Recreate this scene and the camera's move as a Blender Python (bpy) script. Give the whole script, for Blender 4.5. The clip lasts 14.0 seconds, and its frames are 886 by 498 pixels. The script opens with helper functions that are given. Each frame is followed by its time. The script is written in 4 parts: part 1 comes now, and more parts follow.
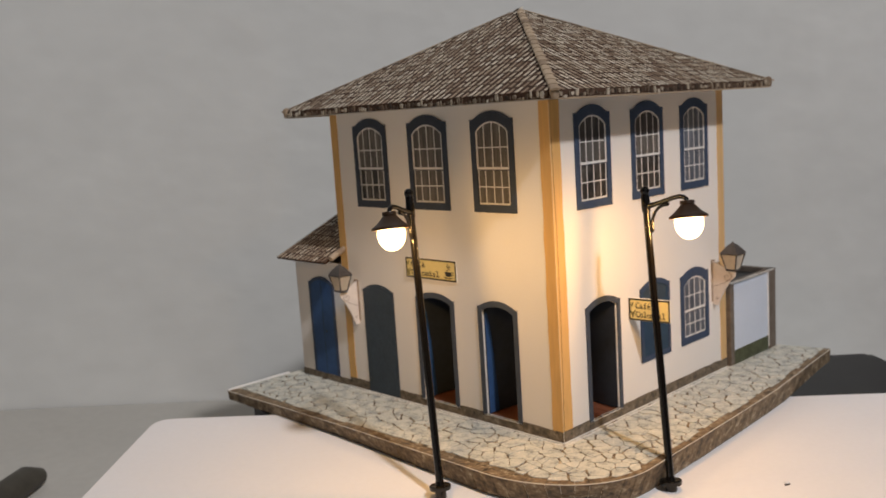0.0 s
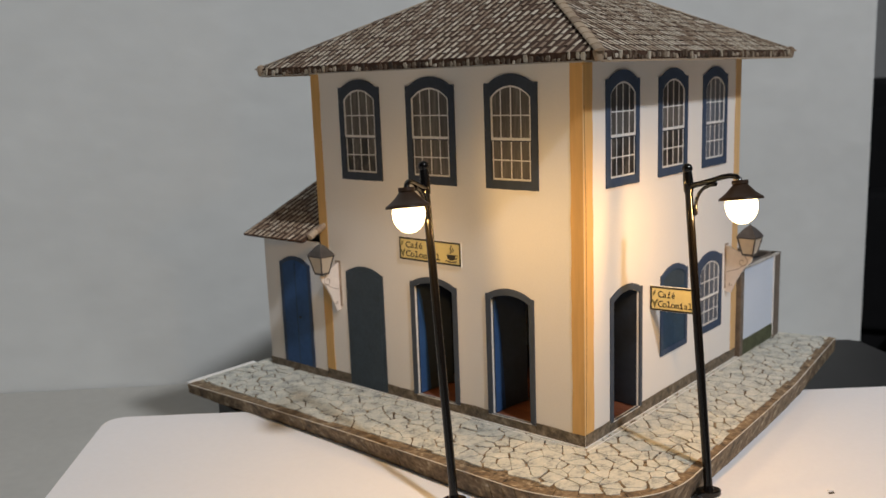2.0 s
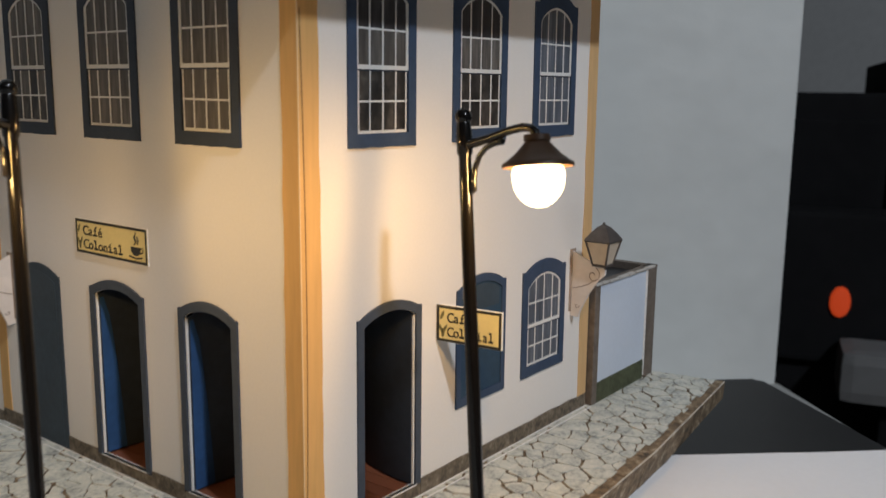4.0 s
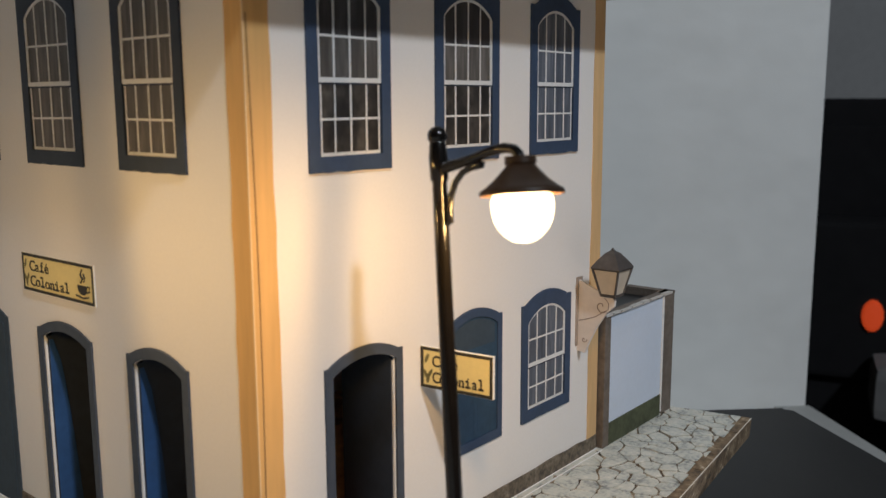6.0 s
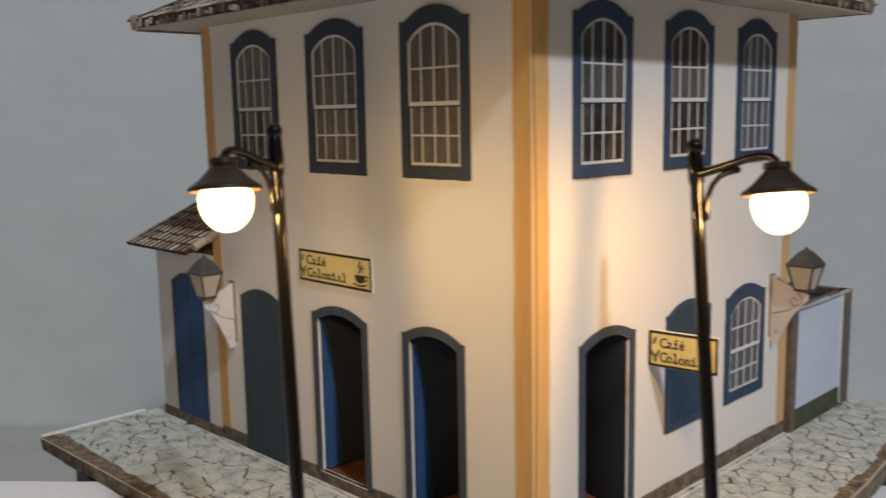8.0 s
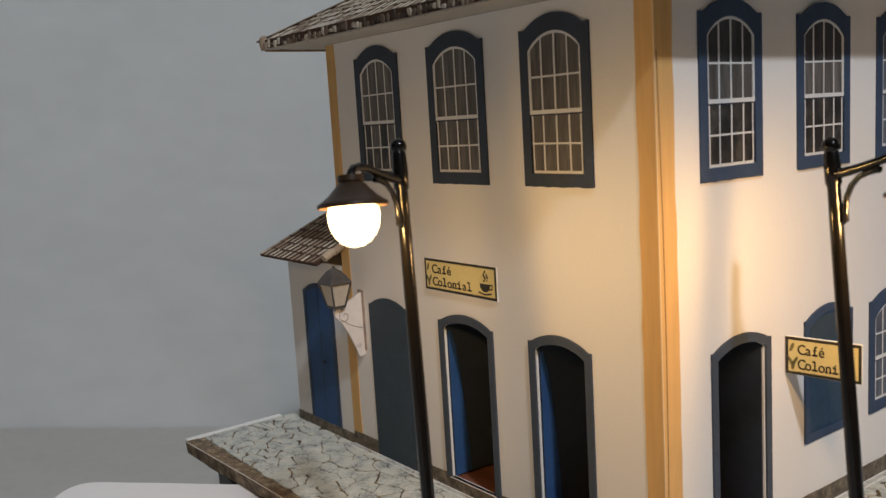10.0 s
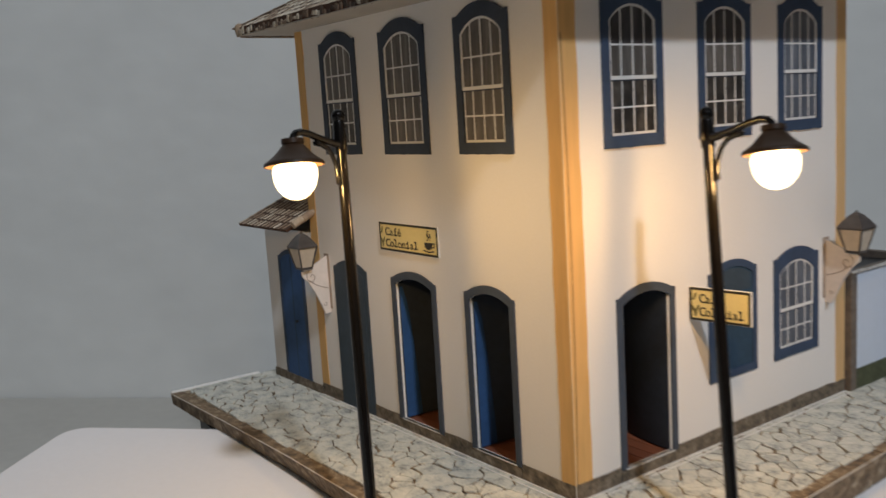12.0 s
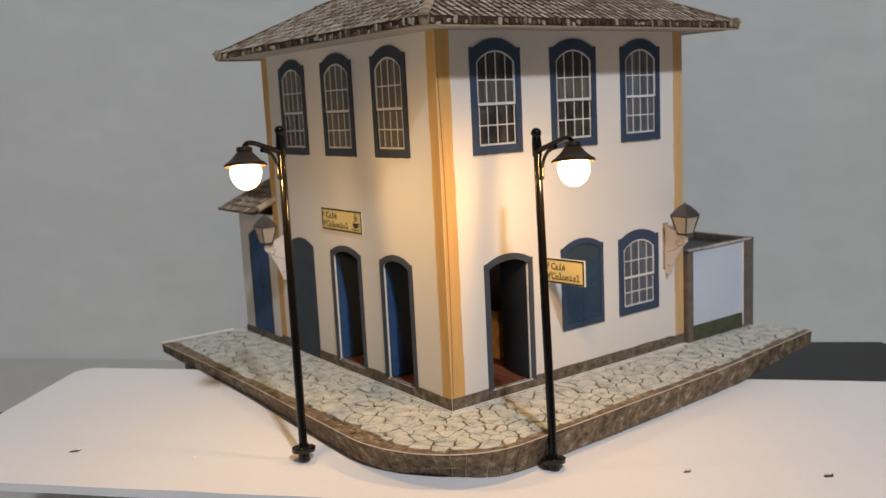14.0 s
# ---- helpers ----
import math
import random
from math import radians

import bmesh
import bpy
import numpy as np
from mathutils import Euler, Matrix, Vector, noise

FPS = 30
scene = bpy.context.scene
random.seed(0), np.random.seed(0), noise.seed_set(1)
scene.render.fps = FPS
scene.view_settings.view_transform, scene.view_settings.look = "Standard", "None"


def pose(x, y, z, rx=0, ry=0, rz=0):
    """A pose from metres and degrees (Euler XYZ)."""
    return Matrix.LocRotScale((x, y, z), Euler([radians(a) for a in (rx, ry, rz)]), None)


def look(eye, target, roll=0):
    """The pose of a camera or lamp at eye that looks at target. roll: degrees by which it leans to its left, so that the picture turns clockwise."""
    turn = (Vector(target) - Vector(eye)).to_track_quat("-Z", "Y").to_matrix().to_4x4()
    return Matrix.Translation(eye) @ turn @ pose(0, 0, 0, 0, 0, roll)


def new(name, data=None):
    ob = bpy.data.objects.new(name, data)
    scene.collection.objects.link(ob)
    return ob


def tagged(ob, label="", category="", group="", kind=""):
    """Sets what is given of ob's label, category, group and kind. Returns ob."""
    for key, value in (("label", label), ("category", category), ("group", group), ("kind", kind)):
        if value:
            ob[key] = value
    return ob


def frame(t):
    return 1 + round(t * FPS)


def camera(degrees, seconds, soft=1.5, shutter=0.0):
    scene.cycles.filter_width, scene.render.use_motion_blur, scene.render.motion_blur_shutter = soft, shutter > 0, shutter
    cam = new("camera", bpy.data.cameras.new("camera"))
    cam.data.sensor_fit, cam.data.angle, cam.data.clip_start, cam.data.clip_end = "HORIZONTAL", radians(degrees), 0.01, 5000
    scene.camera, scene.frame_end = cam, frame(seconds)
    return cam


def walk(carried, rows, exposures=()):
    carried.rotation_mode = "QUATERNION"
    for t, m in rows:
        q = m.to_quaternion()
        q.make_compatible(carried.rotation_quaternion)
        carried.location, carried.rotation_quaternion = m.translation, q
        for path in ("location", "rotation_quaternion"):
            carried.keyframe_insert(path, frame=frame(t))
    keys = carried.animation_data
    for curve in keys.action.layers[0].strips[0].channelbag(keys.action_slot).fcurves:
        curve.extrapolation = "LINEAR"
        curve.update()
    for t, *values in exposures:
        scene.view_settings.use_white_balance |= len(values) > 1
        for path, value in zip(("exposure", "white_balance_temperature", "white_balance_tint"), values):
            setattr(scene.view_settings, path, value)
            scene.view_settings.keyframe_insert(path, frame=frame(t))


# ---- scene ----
cam = camera(52.20, 14.0, soft=1.4, shutter=0.5)
cam.data.dof.use_dof, cam.data.dof.focus_distance, cam.data.dof.aperture_fstop = True, 0.245, 32.0
PATH = [
    (0, (-0.24840, -0.20271, 0.12277), (-0.04359, 0.01193, 0.07826), -3.72),
    (0.5, (-0.24227, -0.18522, 0.12199), (-0.03429, 0.02555, 0.07383), -3.70),
    (1, (-0.23635, -0.17392, 0.11895), (-0.02217, 0.02984, 0.06787), -3.13),
    (1.5, (-0.24195, -0.15771, 0.11748), (-0.02132, 0.03904, 0.06642), -2.27),
    (2, (-0.24165, -0.15128, 0.12181), (-0.01933, 0.04231, 0.06614), -2.11),
    (2.5, (-0.22618, -0.14530, 0.11892), (-0.00010, 0.04339, 0.06158), -1.70),
    (3, (-0.18465, -0.13661, 0.10942), (0.04802, 0.04487, 0.05532), -0.93),
    (3.5, (-0.15117, -0.13477, 0.09494), (0.08476, 0.04217, 0.03992), 0.27),
    (4, (-0.12204, -0.12913, 0.09681), (0.11228, 0.05080, 0.04468), 0.62),
    (4.2, (-0.11766, -0.12616, 0.09742), (0.11505, 0.05594, 0.04567), 0.44),
    (6.5, (-0.09562, -0.12048, 0.09740), (0.13383, 0.06658, 0.04878), -0.40),
    (7, (-0.11027, -0.12324, 0.09862), (0.11743, 0.06583, 0.04960), -0.84),
    (7.5, (-0.12989, -0.12259, 0.09838), (0.08841, 0.07819, 0.05330), -0.95),
    (8, (-0.14119, -0.11751, 0.09879), (0.06703, 0.09390, 0.05467), -1.12),
    (8.5, (-0.14284, -0.10785, 0.10294), (0.05401, 0.11433, 0.05950), -1.77),
    (11, (-0.14083, -0.12562, 0.09933), (0.03392, 0.11436, 0.05606), -3.76),
    (11.5, (-0.14262, -0.13000, 0.09917), (0.03292, 0.10896, 0.05353), -3.68),
    (12, (-0.14589, -0.15134, 0.09522), (0.02888, 0.08845, 0.05102), -3.50),
    (12.5, (-0.16608, -0.19439, 0.10725), (0.00744, 0.04589, 0.06079), -3.37),
    (13, (-0.16875, -0.22145, 0.10253), (0.00450, 0.01886, 0.05527), -2.92),
    (13.5, (-0.17082, -0.22723, 0.10227), (0.00467, 0.01098, 0.05271), -2.68),
    (14, (-0.17173, -0.23509, 0.10189), (0.00258, 0.00443, 0.05454), -2.89),
]
walk(cam, [(t, look(eye, target, roll)) for t, eye, target, roll in PATH],
     exposures=[(0, 0.29, 6900, 17), (0.5, 0.28, 6650, 15), (1.5, 0.27, 6550, 13), (3, 0.18, 6450, 13), (4, 0.03, 6150, 11), (6.5, 0.05, 6150, 11), (8.5, 0.08, 6250, 12), (11, 0.08, 6300, 13), (12.0, 0.01, 6250, 12), (12.5, 0.02, 6250, 12), (13, 0.13, 6350, 13), (14, 0.17, 6500, 14)])

# ---- world and light: a dim room lit by one ceiling bulb in front of the model, and the two model lamps ----
C = 0.01                                   # all sizes below are in centimetres
world = bpy.data.worlds.new("room_air")
world.use_nodes = True
world.node_tree.nodes["Background"].inputs[0].default_value = (0.6, 0.65, 0.7, 1)
world.node_tree.nodes["Background"].inputs[1].default_value = 0.02
scene.world = world
KEY = Vector((-0.175, -0.662, 0.729)) * 2.0
bulb_light = bpy.data.lights.new("ceiling_bulb", "POINT")
bulb_light.energy, bulb_light.color, bulb_light.shadow_soft_size = 68.0, (0.915, 0.965, 1.0), 0.06
new("ceiling_bulb", bulb_light).location = KEY
LAMPS = (0.099, 0.109)                     # power of the small bulb in each lamp globe
GLOBE_COLOURS = [(1.0, 0.59, 0.18), (1.0, 0.58, 0.205)]


# ---- materials ----
def material(name, colour, rough=0.7, metal=0.0, spread=0.15, grain=900.0, bump=0.15, blotch=60.0, tint=None, per="none", spec=0.5, coat=0.0, stretch=None):
    """Two scales of variation (fine grain, broad blotches), a light relief, and an optional random shade for each piece."""
    m = bpy.data.materials.new(name)
    m.use_nodes = True
    t, n = m.node_tree, m.node_tree.nodes
    b = n["Principled BSDF"]
    b.inputs["Roughness"].default_value, b.inputs["Metallic"].default_value = rough, metal
    b.inputs["Specular IOR Level"].default_value, b.inputs["Coat Weight"].default_value = spec, coat
    co = n.new("ShaderNodeTexCoord")
    fine, broad = n.new("ShaderNodeTexNoise"), n.new("ShaderNodeTexNoise")
    fine.inputs["Scale"].default_value, fine.inputs["Detail"].default_value = grain, 4
    broad.inputs["Scale"].default_value, broad.inputs["Detail"].default_value = blotch, 5
    where = co.outputs["Object"]
    if stretch:
        mp = n.new("ShaderNodeMapping")
        mp.inputs["Scale"].default_value = stretch
        t.links.new(where, mp.inputs["Vector"])
        where = mp.outputs[0]
    for x in (fine, broad):
        t.links.new(where, x.inputs["Vector"])
    add = n.new("ShaderNodeMath")
    add.operation = "MULTIPLY_ADD"
    t.links.new(broad.outputs["Fac"], add.inputs[0])
    add.inputs[1].default_value = 0.6
    half = n.new("ShaderNodeMath")
    half.operation = "MULTIPLY"
    half.inputs[1].default_value = 0.4
    t.links.new(fine.outputs["Fac"], half.inputs[0])
    t.links.new(half.outputs[0], add.inputs[2])
    last = add.outputs[0]
    if per != "none":
        info = n.new("ShaderNodeObjectInfo") if per == "object" else n.new("ShaderNodeNewGeometry")
        out = info.outputs["Random"] if per == "object" else info.outputs["Random Per Island"]
        mix = n.new("ShaderNodeMath")
        mix.operation = "MULTIPLY_ADD"
        t.links.new(out, mix.inputs[0])
        mix.inputs[1].default_value = 0.7
        low = n.new("ShaderNodeMath")
        low.operation = "MULTIPLY_ADD"
        low.inputs[1].default_value, low.inputs[2].default_value = 0.6, -0.15
        t.links.new(last, low.inputs[0])
        t.links.new(low.outputs[0], mix.inputs[2])
        last = mix.outputs[0]
    ramp = n.new("ShaderNodeValToRGB")
    a, z = ramp.color_ramp.elements
    a.position, z.position = (0.3, 0.7) if per == "none" else (0.1, 0.9)
    tint = tint or colour
    a.color = (*[c * (1 - spread) for c in tint], 1)
    z.color = (*[min(1, c * (1 + spread)) for c in colour], 1)
    t.links.new(last, ramp.inputs[0])
    t.links.new(ramp.outputs[0], b.inputs["Base Color"])
    if bump:
        rel = n.new("ShaderNodeBump")
        rel.inputs["Strength"].default_value, rel.inputs["Distance"].default_value = bump, 0.0003
        t.links.new(add.outputs[0], rel.inputs["Height"])
        t.links.new(rel.outputs[0], b.inputs["Normal"])
    return m


def bands(m, *stops):
    """Several print colours in place of the two: rows of position and colour."""
    ramp = m.node_tree.nodes["Color Ramp"].color_ramp
    while len(ramp.elements) < len(stops):
        ramp.elements.new(0.5)
    for e, (at, colour) in zip(ramp.elements, stops):
        e.position, e.color = at, (*colour, 1)
    return m


PAPER = material("white_wall_paper", (0.80, 0.775, 0.745), 0.75, spread=0.035, grain=1500, bump=0.02, blotch=25, spec=0.3)
PAPER_EDGE = material("cut_paper_edge", (0.85, 0.84, 0.82), 0.8, spread=0.03, bump=0.05)
OCHRE = material("ochre_trim_paper", (0.65, 0.40, 0.155), 0.75, spread=0.12, grain=900, bump=0.06, blotch=240, spec=0.3, stretch=(1, 1, 0.12))
OCHRE_PALE = material("pale_ochre_trim_paper", (0.67, 0.44, 0.215), 0.75, spread=0.12, grain=900, bump=0.06, blotch=240, spec=0.3, stretch=(1, 1, 0.12))
PLINTH = bands(material("printed_stone_plinth", (0.19, 0.15, 0.11), 0.8, grain=1100, bump=0.2, blotch=300), (0.34, (0.055, 0.048, 0.038)), (0.47, (0.13, 0.105, 0.075)), (0.56, (0.19, 0.155, 0.115)), (0.70, (0.33, 0.28, 0.21)))
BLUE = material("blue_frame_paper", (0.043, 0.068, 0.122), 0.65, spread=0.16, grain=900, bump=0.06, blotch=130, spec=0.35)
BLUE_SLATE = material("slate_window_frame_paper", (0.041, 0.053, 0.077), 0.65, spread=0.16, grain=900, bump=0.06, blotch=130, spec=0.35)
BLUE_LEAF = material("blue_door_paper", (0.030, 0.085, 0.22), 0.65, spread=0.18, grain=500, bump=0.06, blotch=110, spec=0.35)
SLATE = material("dark_slate_door_paper", (0.042, 0.062, 0.085), 0.65, spread=0.2, grain=700, bump=0.06, blotch=120, spec=0.35)
BLUE_DEEP = material("deep_blue_shutter_paper", (0.029, 0.062, 0.105), 0.65, spread=0.25, grain=500, bump=0.06, blotch=90, spec=0.35)
# dark leaf tone; also colours the shaded leaves and the windows' shade strips
NAVY = material("dark_navy_door_and_shade", (0.036, 0.046, 0.066), 0.65, spread=0.2, grain=500, bump=0.06, blotch=110, spec=0.35)
SASH = material("white_sash_paper", (0.73, 0.73, 0.72), 0.7, spread=0.06, bump=0.05)
PANE = bands(material("grey_curtained_pane_paper", (0.165, 0.15, 0.135), 0.5, grain=1500, bump=0.03, blotch=420, stretch=(1, 1, 0.10)), (0.32, (0.055, 0.05, 0.046)), (0.5, (0.105, 0.096, 0.088)), (0.68, (0.19, 0.175, 0.16)))
PANE_TOP = bands(material("dusky_upper_pane_paper", (0.06, 0.055, 0.055), 0.5, grain=1200, bump=0.03, blotch=380, stretch=(1, 1, 0.12)), (0.34, (0.022, 0.02, 0.021)), (0.55, (0.052, 0.048, 0.05)), (0.70, (0.10, 0.095, 0.095)))
PANE_DARK = bands(material("dark_window_pane_paper", (0.10, 0.09, 0.08), 0.5, grain=500, bump=0.03, blotch=150, stretch=(1, 1, 0.7)), (0.36, (0.010, 0.010, 0.010)), (0.48, (0.028, 0.025, 0.023)), (0.58, (0.07, 0.063, 0.055)), (0.70, (0.16, 0.145, 0.125)))
PANE_BLUE = bands(material("blue_grey_pane_paper", (0.13, 0.145, 0.18), 0.5, grain=1500, bump=0.03, blotch=420, stretch=(1, 1, 0.10)), (0.32, (0.06, 0.068, 0.088)), (0.5, (0.10, 0.115, 0.145)), (0.68, (0.19, 0.21, 0.25)))
SEAM = material("dark_ochre_seam", (0.20, 0.11, 0.045), 0.85, spread=0.3, bump=0.05)
CREASE = material("pale_ochre_crease", (0.74, 0.56, 0.33), 0.8, spread=0.05, bump=0.05)
DOOR_FRAME = material("slate_blue_frame_paper", (0.058, 0.072, 0.098), 0.65, spread=0.16, grain=900, bump=0.06, blotch=130, spec=0.35)
TILE_PRINT = ((0.08, (0.20, 0.125, 0.08)), (0.34, (0.40, 0.30, 0.21)), (0.6, (0.58, 0.49, 0.37)), (0.9, (0.72, 0.64, 0.52)))
TILE = bands(material("printed_roof_tile", (0.58, 0.475, 0.345), 0.8, grain=1300, bump=0.3, blotch=500, per="object"), *TILE_PRINT)
TILE_MANY = bands(material("printed_roof_tile_many", (0.58, 0.475, 0.345), 0.8, grain=1300, bump=0.3, blotch=500, per="island"), *TILE_PRINT)
EDGING = bands(material("printed_eaves_edge", (0.42, 0.33, 0.23), 0.8, grain=1300, bump=0.2, blotch=600, per="island"), (0.15, (0.04, 0.025, 0.017)), (0.50, (0.15, 0.10, 0.065)), (0.70, (0.42, 0.35, 0.26)), (0.92, (0.66, 0.60, 0.50)))
ROOF_BASE = material("dark_brown_roof_paper", (0.075, 0.036, 0.02), 0.85, spread=0.5, grain=900, bump=0.2, blotch=350)
HIP = material("brown_hip_tile", (0.42, 0.32, 0.22), 0.8, spread=0.25, grain=1200, bump=0.3, blotch=500, tint=(0.25, 0.17, 0.11), per="object")
SOFFIT = material("cream_soffit_card", (0.46, 0.42, 0.36), 0.8, spread=0.08, bump=0.06)
STONE_PRINT = ((0.32, (0.19, 0.205, 0.195)), (0.41, (0.38, 0.395, 0.375)), (0.50, (0.56, 0.575, 0.52)), (0.58, (0.615, 0.61, 0.545)), (0.69, (0.76, 0.75, 0.67)))
STONE = bands(material("pale_paving_stone", (0.67, 0.645, 0.585), 0.8, grain=900, bump=0.25, blotch=190), *STONE_PRINT)
JOINT = bands(material("dark_earth_joint", (0.115, 0.08, 0.05), 0.9, grain=900, bump=0.2, blotch=230), (0.36, (0.04, 0.03, 0.019)), (0.47, (0.13, 0.092, 0.055)), (0.55, (0.25, 0.19, 0.12)), (0.64, (0.48, 0.42, 0.31)))
KERB = bands(material("brown_kerb_stone", (0.16, 0.108, 0.066), 0.8, grain=700, bump=0.25, blotch=260), (0.32, (0.05, 0.04, 0.028)), (0.44, (0.135, 0.095, 0.058)), (0.53, (0.22, 0.155, 0.092)), (0.60, (0.30, 0.235, 0.15)), (0.68, (0.55, 0.47, 0.36)))
MORTAR = material("pale_kerb_mortar", (0.68, 0.63, 0.54), 0.85, spread=0.2)
BLACK_PAINT = material("glossy_black_paint", (0.006, 0.0052, 0.0048), 0.15, spread=0.2, grain=600, bump=0.05, blotch=200, spec=0.45)
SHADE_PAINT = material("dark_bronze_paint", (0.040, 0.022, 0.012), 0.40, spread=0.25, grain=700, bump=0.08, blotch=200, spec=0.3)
SIGN = material("yellow_sign_paper", (0.79, 0.655, 0.28), 0.6, spread=0.06, grain=900, bump=0.04, blotch=80)
INK = material("black_ink", (0.035, 0.03, 0.02), 0.6, spread=0.2, bump=0.0)
OLIVE = material("olive_leaf_ink", (0.20, 0.17, 0.06), 0.6, spread=0.3, bump=0.0)
WOOD = material("red_brown_plank", (0.165, 0.062, 0.035), 0.55, spread=0.35, grain=500, bump=0.1, blotch=140, tint=(0.10, 0.034, 0.018), per="object")
# dark inner print; the near-black tone also stands for the little light inside
DARK_ROOM = material("dark_unlit_inner_paper", (0.018, 0.021, 0.03), 0.8, spread=0.25, bump=0.05)
INNER_PAPER = material("brown_grey_inner_paper", (0.55, 0.43, 0.34), 0.85, spread=0.3, grain=500, bump=0.05, blotch=150)
COUNTER = material("ochre_stone_counter_paper", (0.56, 0.35, 0.15), 0.8, spread=0.45, grain=700, bump=0.1, blotch=260)
LANTERN = material("dull_grey_lantern_metal", (0.075, 0.066, 0.062), 0.34, spread=0.35, grain=700, bump=0.1, blotch=260)
LANTERN_PANE = material("milky_lantern_pane", (0.52, 0.46, 0.375), 0.5, spread=0.15, grain=500, bump=0.03)
BRACKET = material("pinkish_white_bracket_card", (0.74, 0.68, 0.64), 0.7, spread=0.08, grain=700, bump=0.05, blotch=200)
BACK_PLATE = material("brownish_bracket_card", (0.36, 0.285, 0.225), 0.75, spread=0.3, grain=600, bump=0.05, blotch=200)
BRACKET_LINE = material("grey_scroll_ink", (0.33, 0.27, 0.24), 0.7, spread=0.2, bump=0.0)
PANEL = material("pale_blue_white_panel", (0.62, 0.69, 0.80), 0.7, spread=0.04, bump=0.04, blotch=50)
POST = material("grey_brown_post_paper", (0.16, 0.13, 0.105), 0.8, spread=0.35, grain=700, bump=0.1, blotch=200)
TORN = material("pale_torn_edge", (0.56, 0.53, 0.49), 0.8, spread=0.2, grain=900, bump=0.1, blotch=300)
MOSS = material("dark_green_moss_band", (0.075, 0.085, 0.045), 0.85, spread=0.4, grain=700, bump=0.1, blotch=200)
BOARD = material("white_foam_board", (0.87, 0.86, 0.87), 0.8, spread=0.025, grain=500, bump=0.08, blotch=18, spec=0.3)
HOLE = material("dark_pin_hole", (0.10, 0.085, 0.07), 0.9, spread=0.3, bump=0.0)
SLAB = material("black_plastic_case", (0.014, 0.014, 0.0145), 0.48, spread=0.25, grain=900, bump=0.1, blotch=60)
TABLE = material("grey_table_top", (0.54, 0.525, 0.485), 0.75, spread=0.07, grain=160, bump=0.05, blotch=8)
PLASTER = material("grey_plaster_wall", (0.705, 0.713, 0.693), 0.9, spread=0.05, grain=38, bump=0.9, blotch=9, stretch=(1, 1, 1.6))
PLASTER.node_tree.nodes["Bump"].inputs["Distance"].default_value = 0.0025
PLASTER.node_tree.nodes["Noise Texture"].inputs["Detail"].default_value = 1
# dark tones for unseen room surfaces, set only to cut the bounced fill
ROOM = material("fill_cut_room_tone", (0.09, 0.085, 0.08), 0.9, spread=0.05, grain=40, bump=0.05, blotch=4)
DIM_ROOM = material("fill_cut_west_tone", (0.045, 0.042, 0.038), 0.9, spread=0.08, grain=40, bump=0.05, blotch=4)
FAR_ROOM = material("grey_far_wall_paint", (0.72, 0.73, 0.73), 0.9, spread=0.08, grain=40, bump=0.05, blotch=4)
RIM = material("pale_table_rim", (0.37, 0.375, 0.36), 0.6, spread=0.06, bump=0.04)
BLACK_CABINET = material("black_lacquer", (0.012, 0.012, 0.013), 0.85, spread=0.2, grain=60, bump=0.02, blotch=9, spec=0.08)
GREY_PLASTIC = material("mid_grey_plastic", (0.16, 0.16, 0.16), 0.6, spread=0.15, grain=60, bump=0.03, blotch=9)
DARK_OLIVE = material("dark_olive_grip", (0.055, 0.048, 0.036), 0.6, spread=0.25, grain=300, bump=0.1, blotch=60)


def glowing(name, colour, strength):
    m = bpy.data.materials.new(name)
    m.use_nodes = True
    b = m.node_tree.nodes["Principled BSDF"]
    b.inputs["Base Color"].default_value = (0.9, 0.88, 0.84, 1)
    b.inputs["Roughness"].default_value = 0.4
    b.inputs["Emission Color"].default_value = colour
    b.inputs["Emission Strength"].default_value = strength
    return m


def milky(name, colour):
    """Thin glowing plastic: it lets the bulb's light out and shines evenly itself."""
    m = bpy.data.materials.new(name)
    m.use_nodes = True
    t, n = m.node_tree, m.node_tree.nodes
    n.remove(n["Principled BSDF"])
    clear, shine, both = n.new("ShaderNodeBsdfTransparent"), n.new("ShaderNodeEmission"), n.new("ShaderNodeAddShader")
    clear.inputs[0].default_value = (0.97, 0.96, 0.94, 1)
    shine.inputs[0].default_value, shine.inputs[1].default_value = colour, 2.4
    t.links.new(clear.outputs[0], both.inputs[0])
    t.links.new(shine.outputs[0], both.inputs[1])
    t.links.new(both.outputs[0], n["Material Output"].inputs["Surface"])
    return m


GLOW = milky("lit_milky_globe", (1.0, 0.74, 0.37, 1))
ORANGE = glowing("orange_pilot_light", (1.0, 0.10, 0.02, 1), 0.33)
ORANGE.node_tree.nodes["Principled BSDF"].inputs["Base Color"].default_value = (0.3, 0.03, 0.01, 1)


# ---- building helpers (sizes in centimetres) ----
def link(name, mesh, mat, parent, label=""):
    mesh.materials.append(mat)
    ob = new(name, mesh)
    ob.parent = parent
    if label:
        tagged(ob, label)
    return ob


def part(name, bm, mat, parent=None, label="", smooth=False):
    mesh = bpy.data.meshes.new(name)
    bmesh.ops.recalc_face_normals(bm, faces=bm.faces)
    bm.to_mesh(mesh)
    bm.free()
    if smooth:
        mesh.polygons.foreach_set("use_smooth", [True] * len(mesh.polygons))
        mesh.set_sharp_from_angle(angle=radians(40))
    return link(name, mesh, mat, parent, label)


def thing(name, label, category, group="", m=None):
    ob = new(name)
    ob.empty_display_size = 0.01
    if m is not None:
        ob.matrix_basis = m
    return tagged(ob, label, category, group)


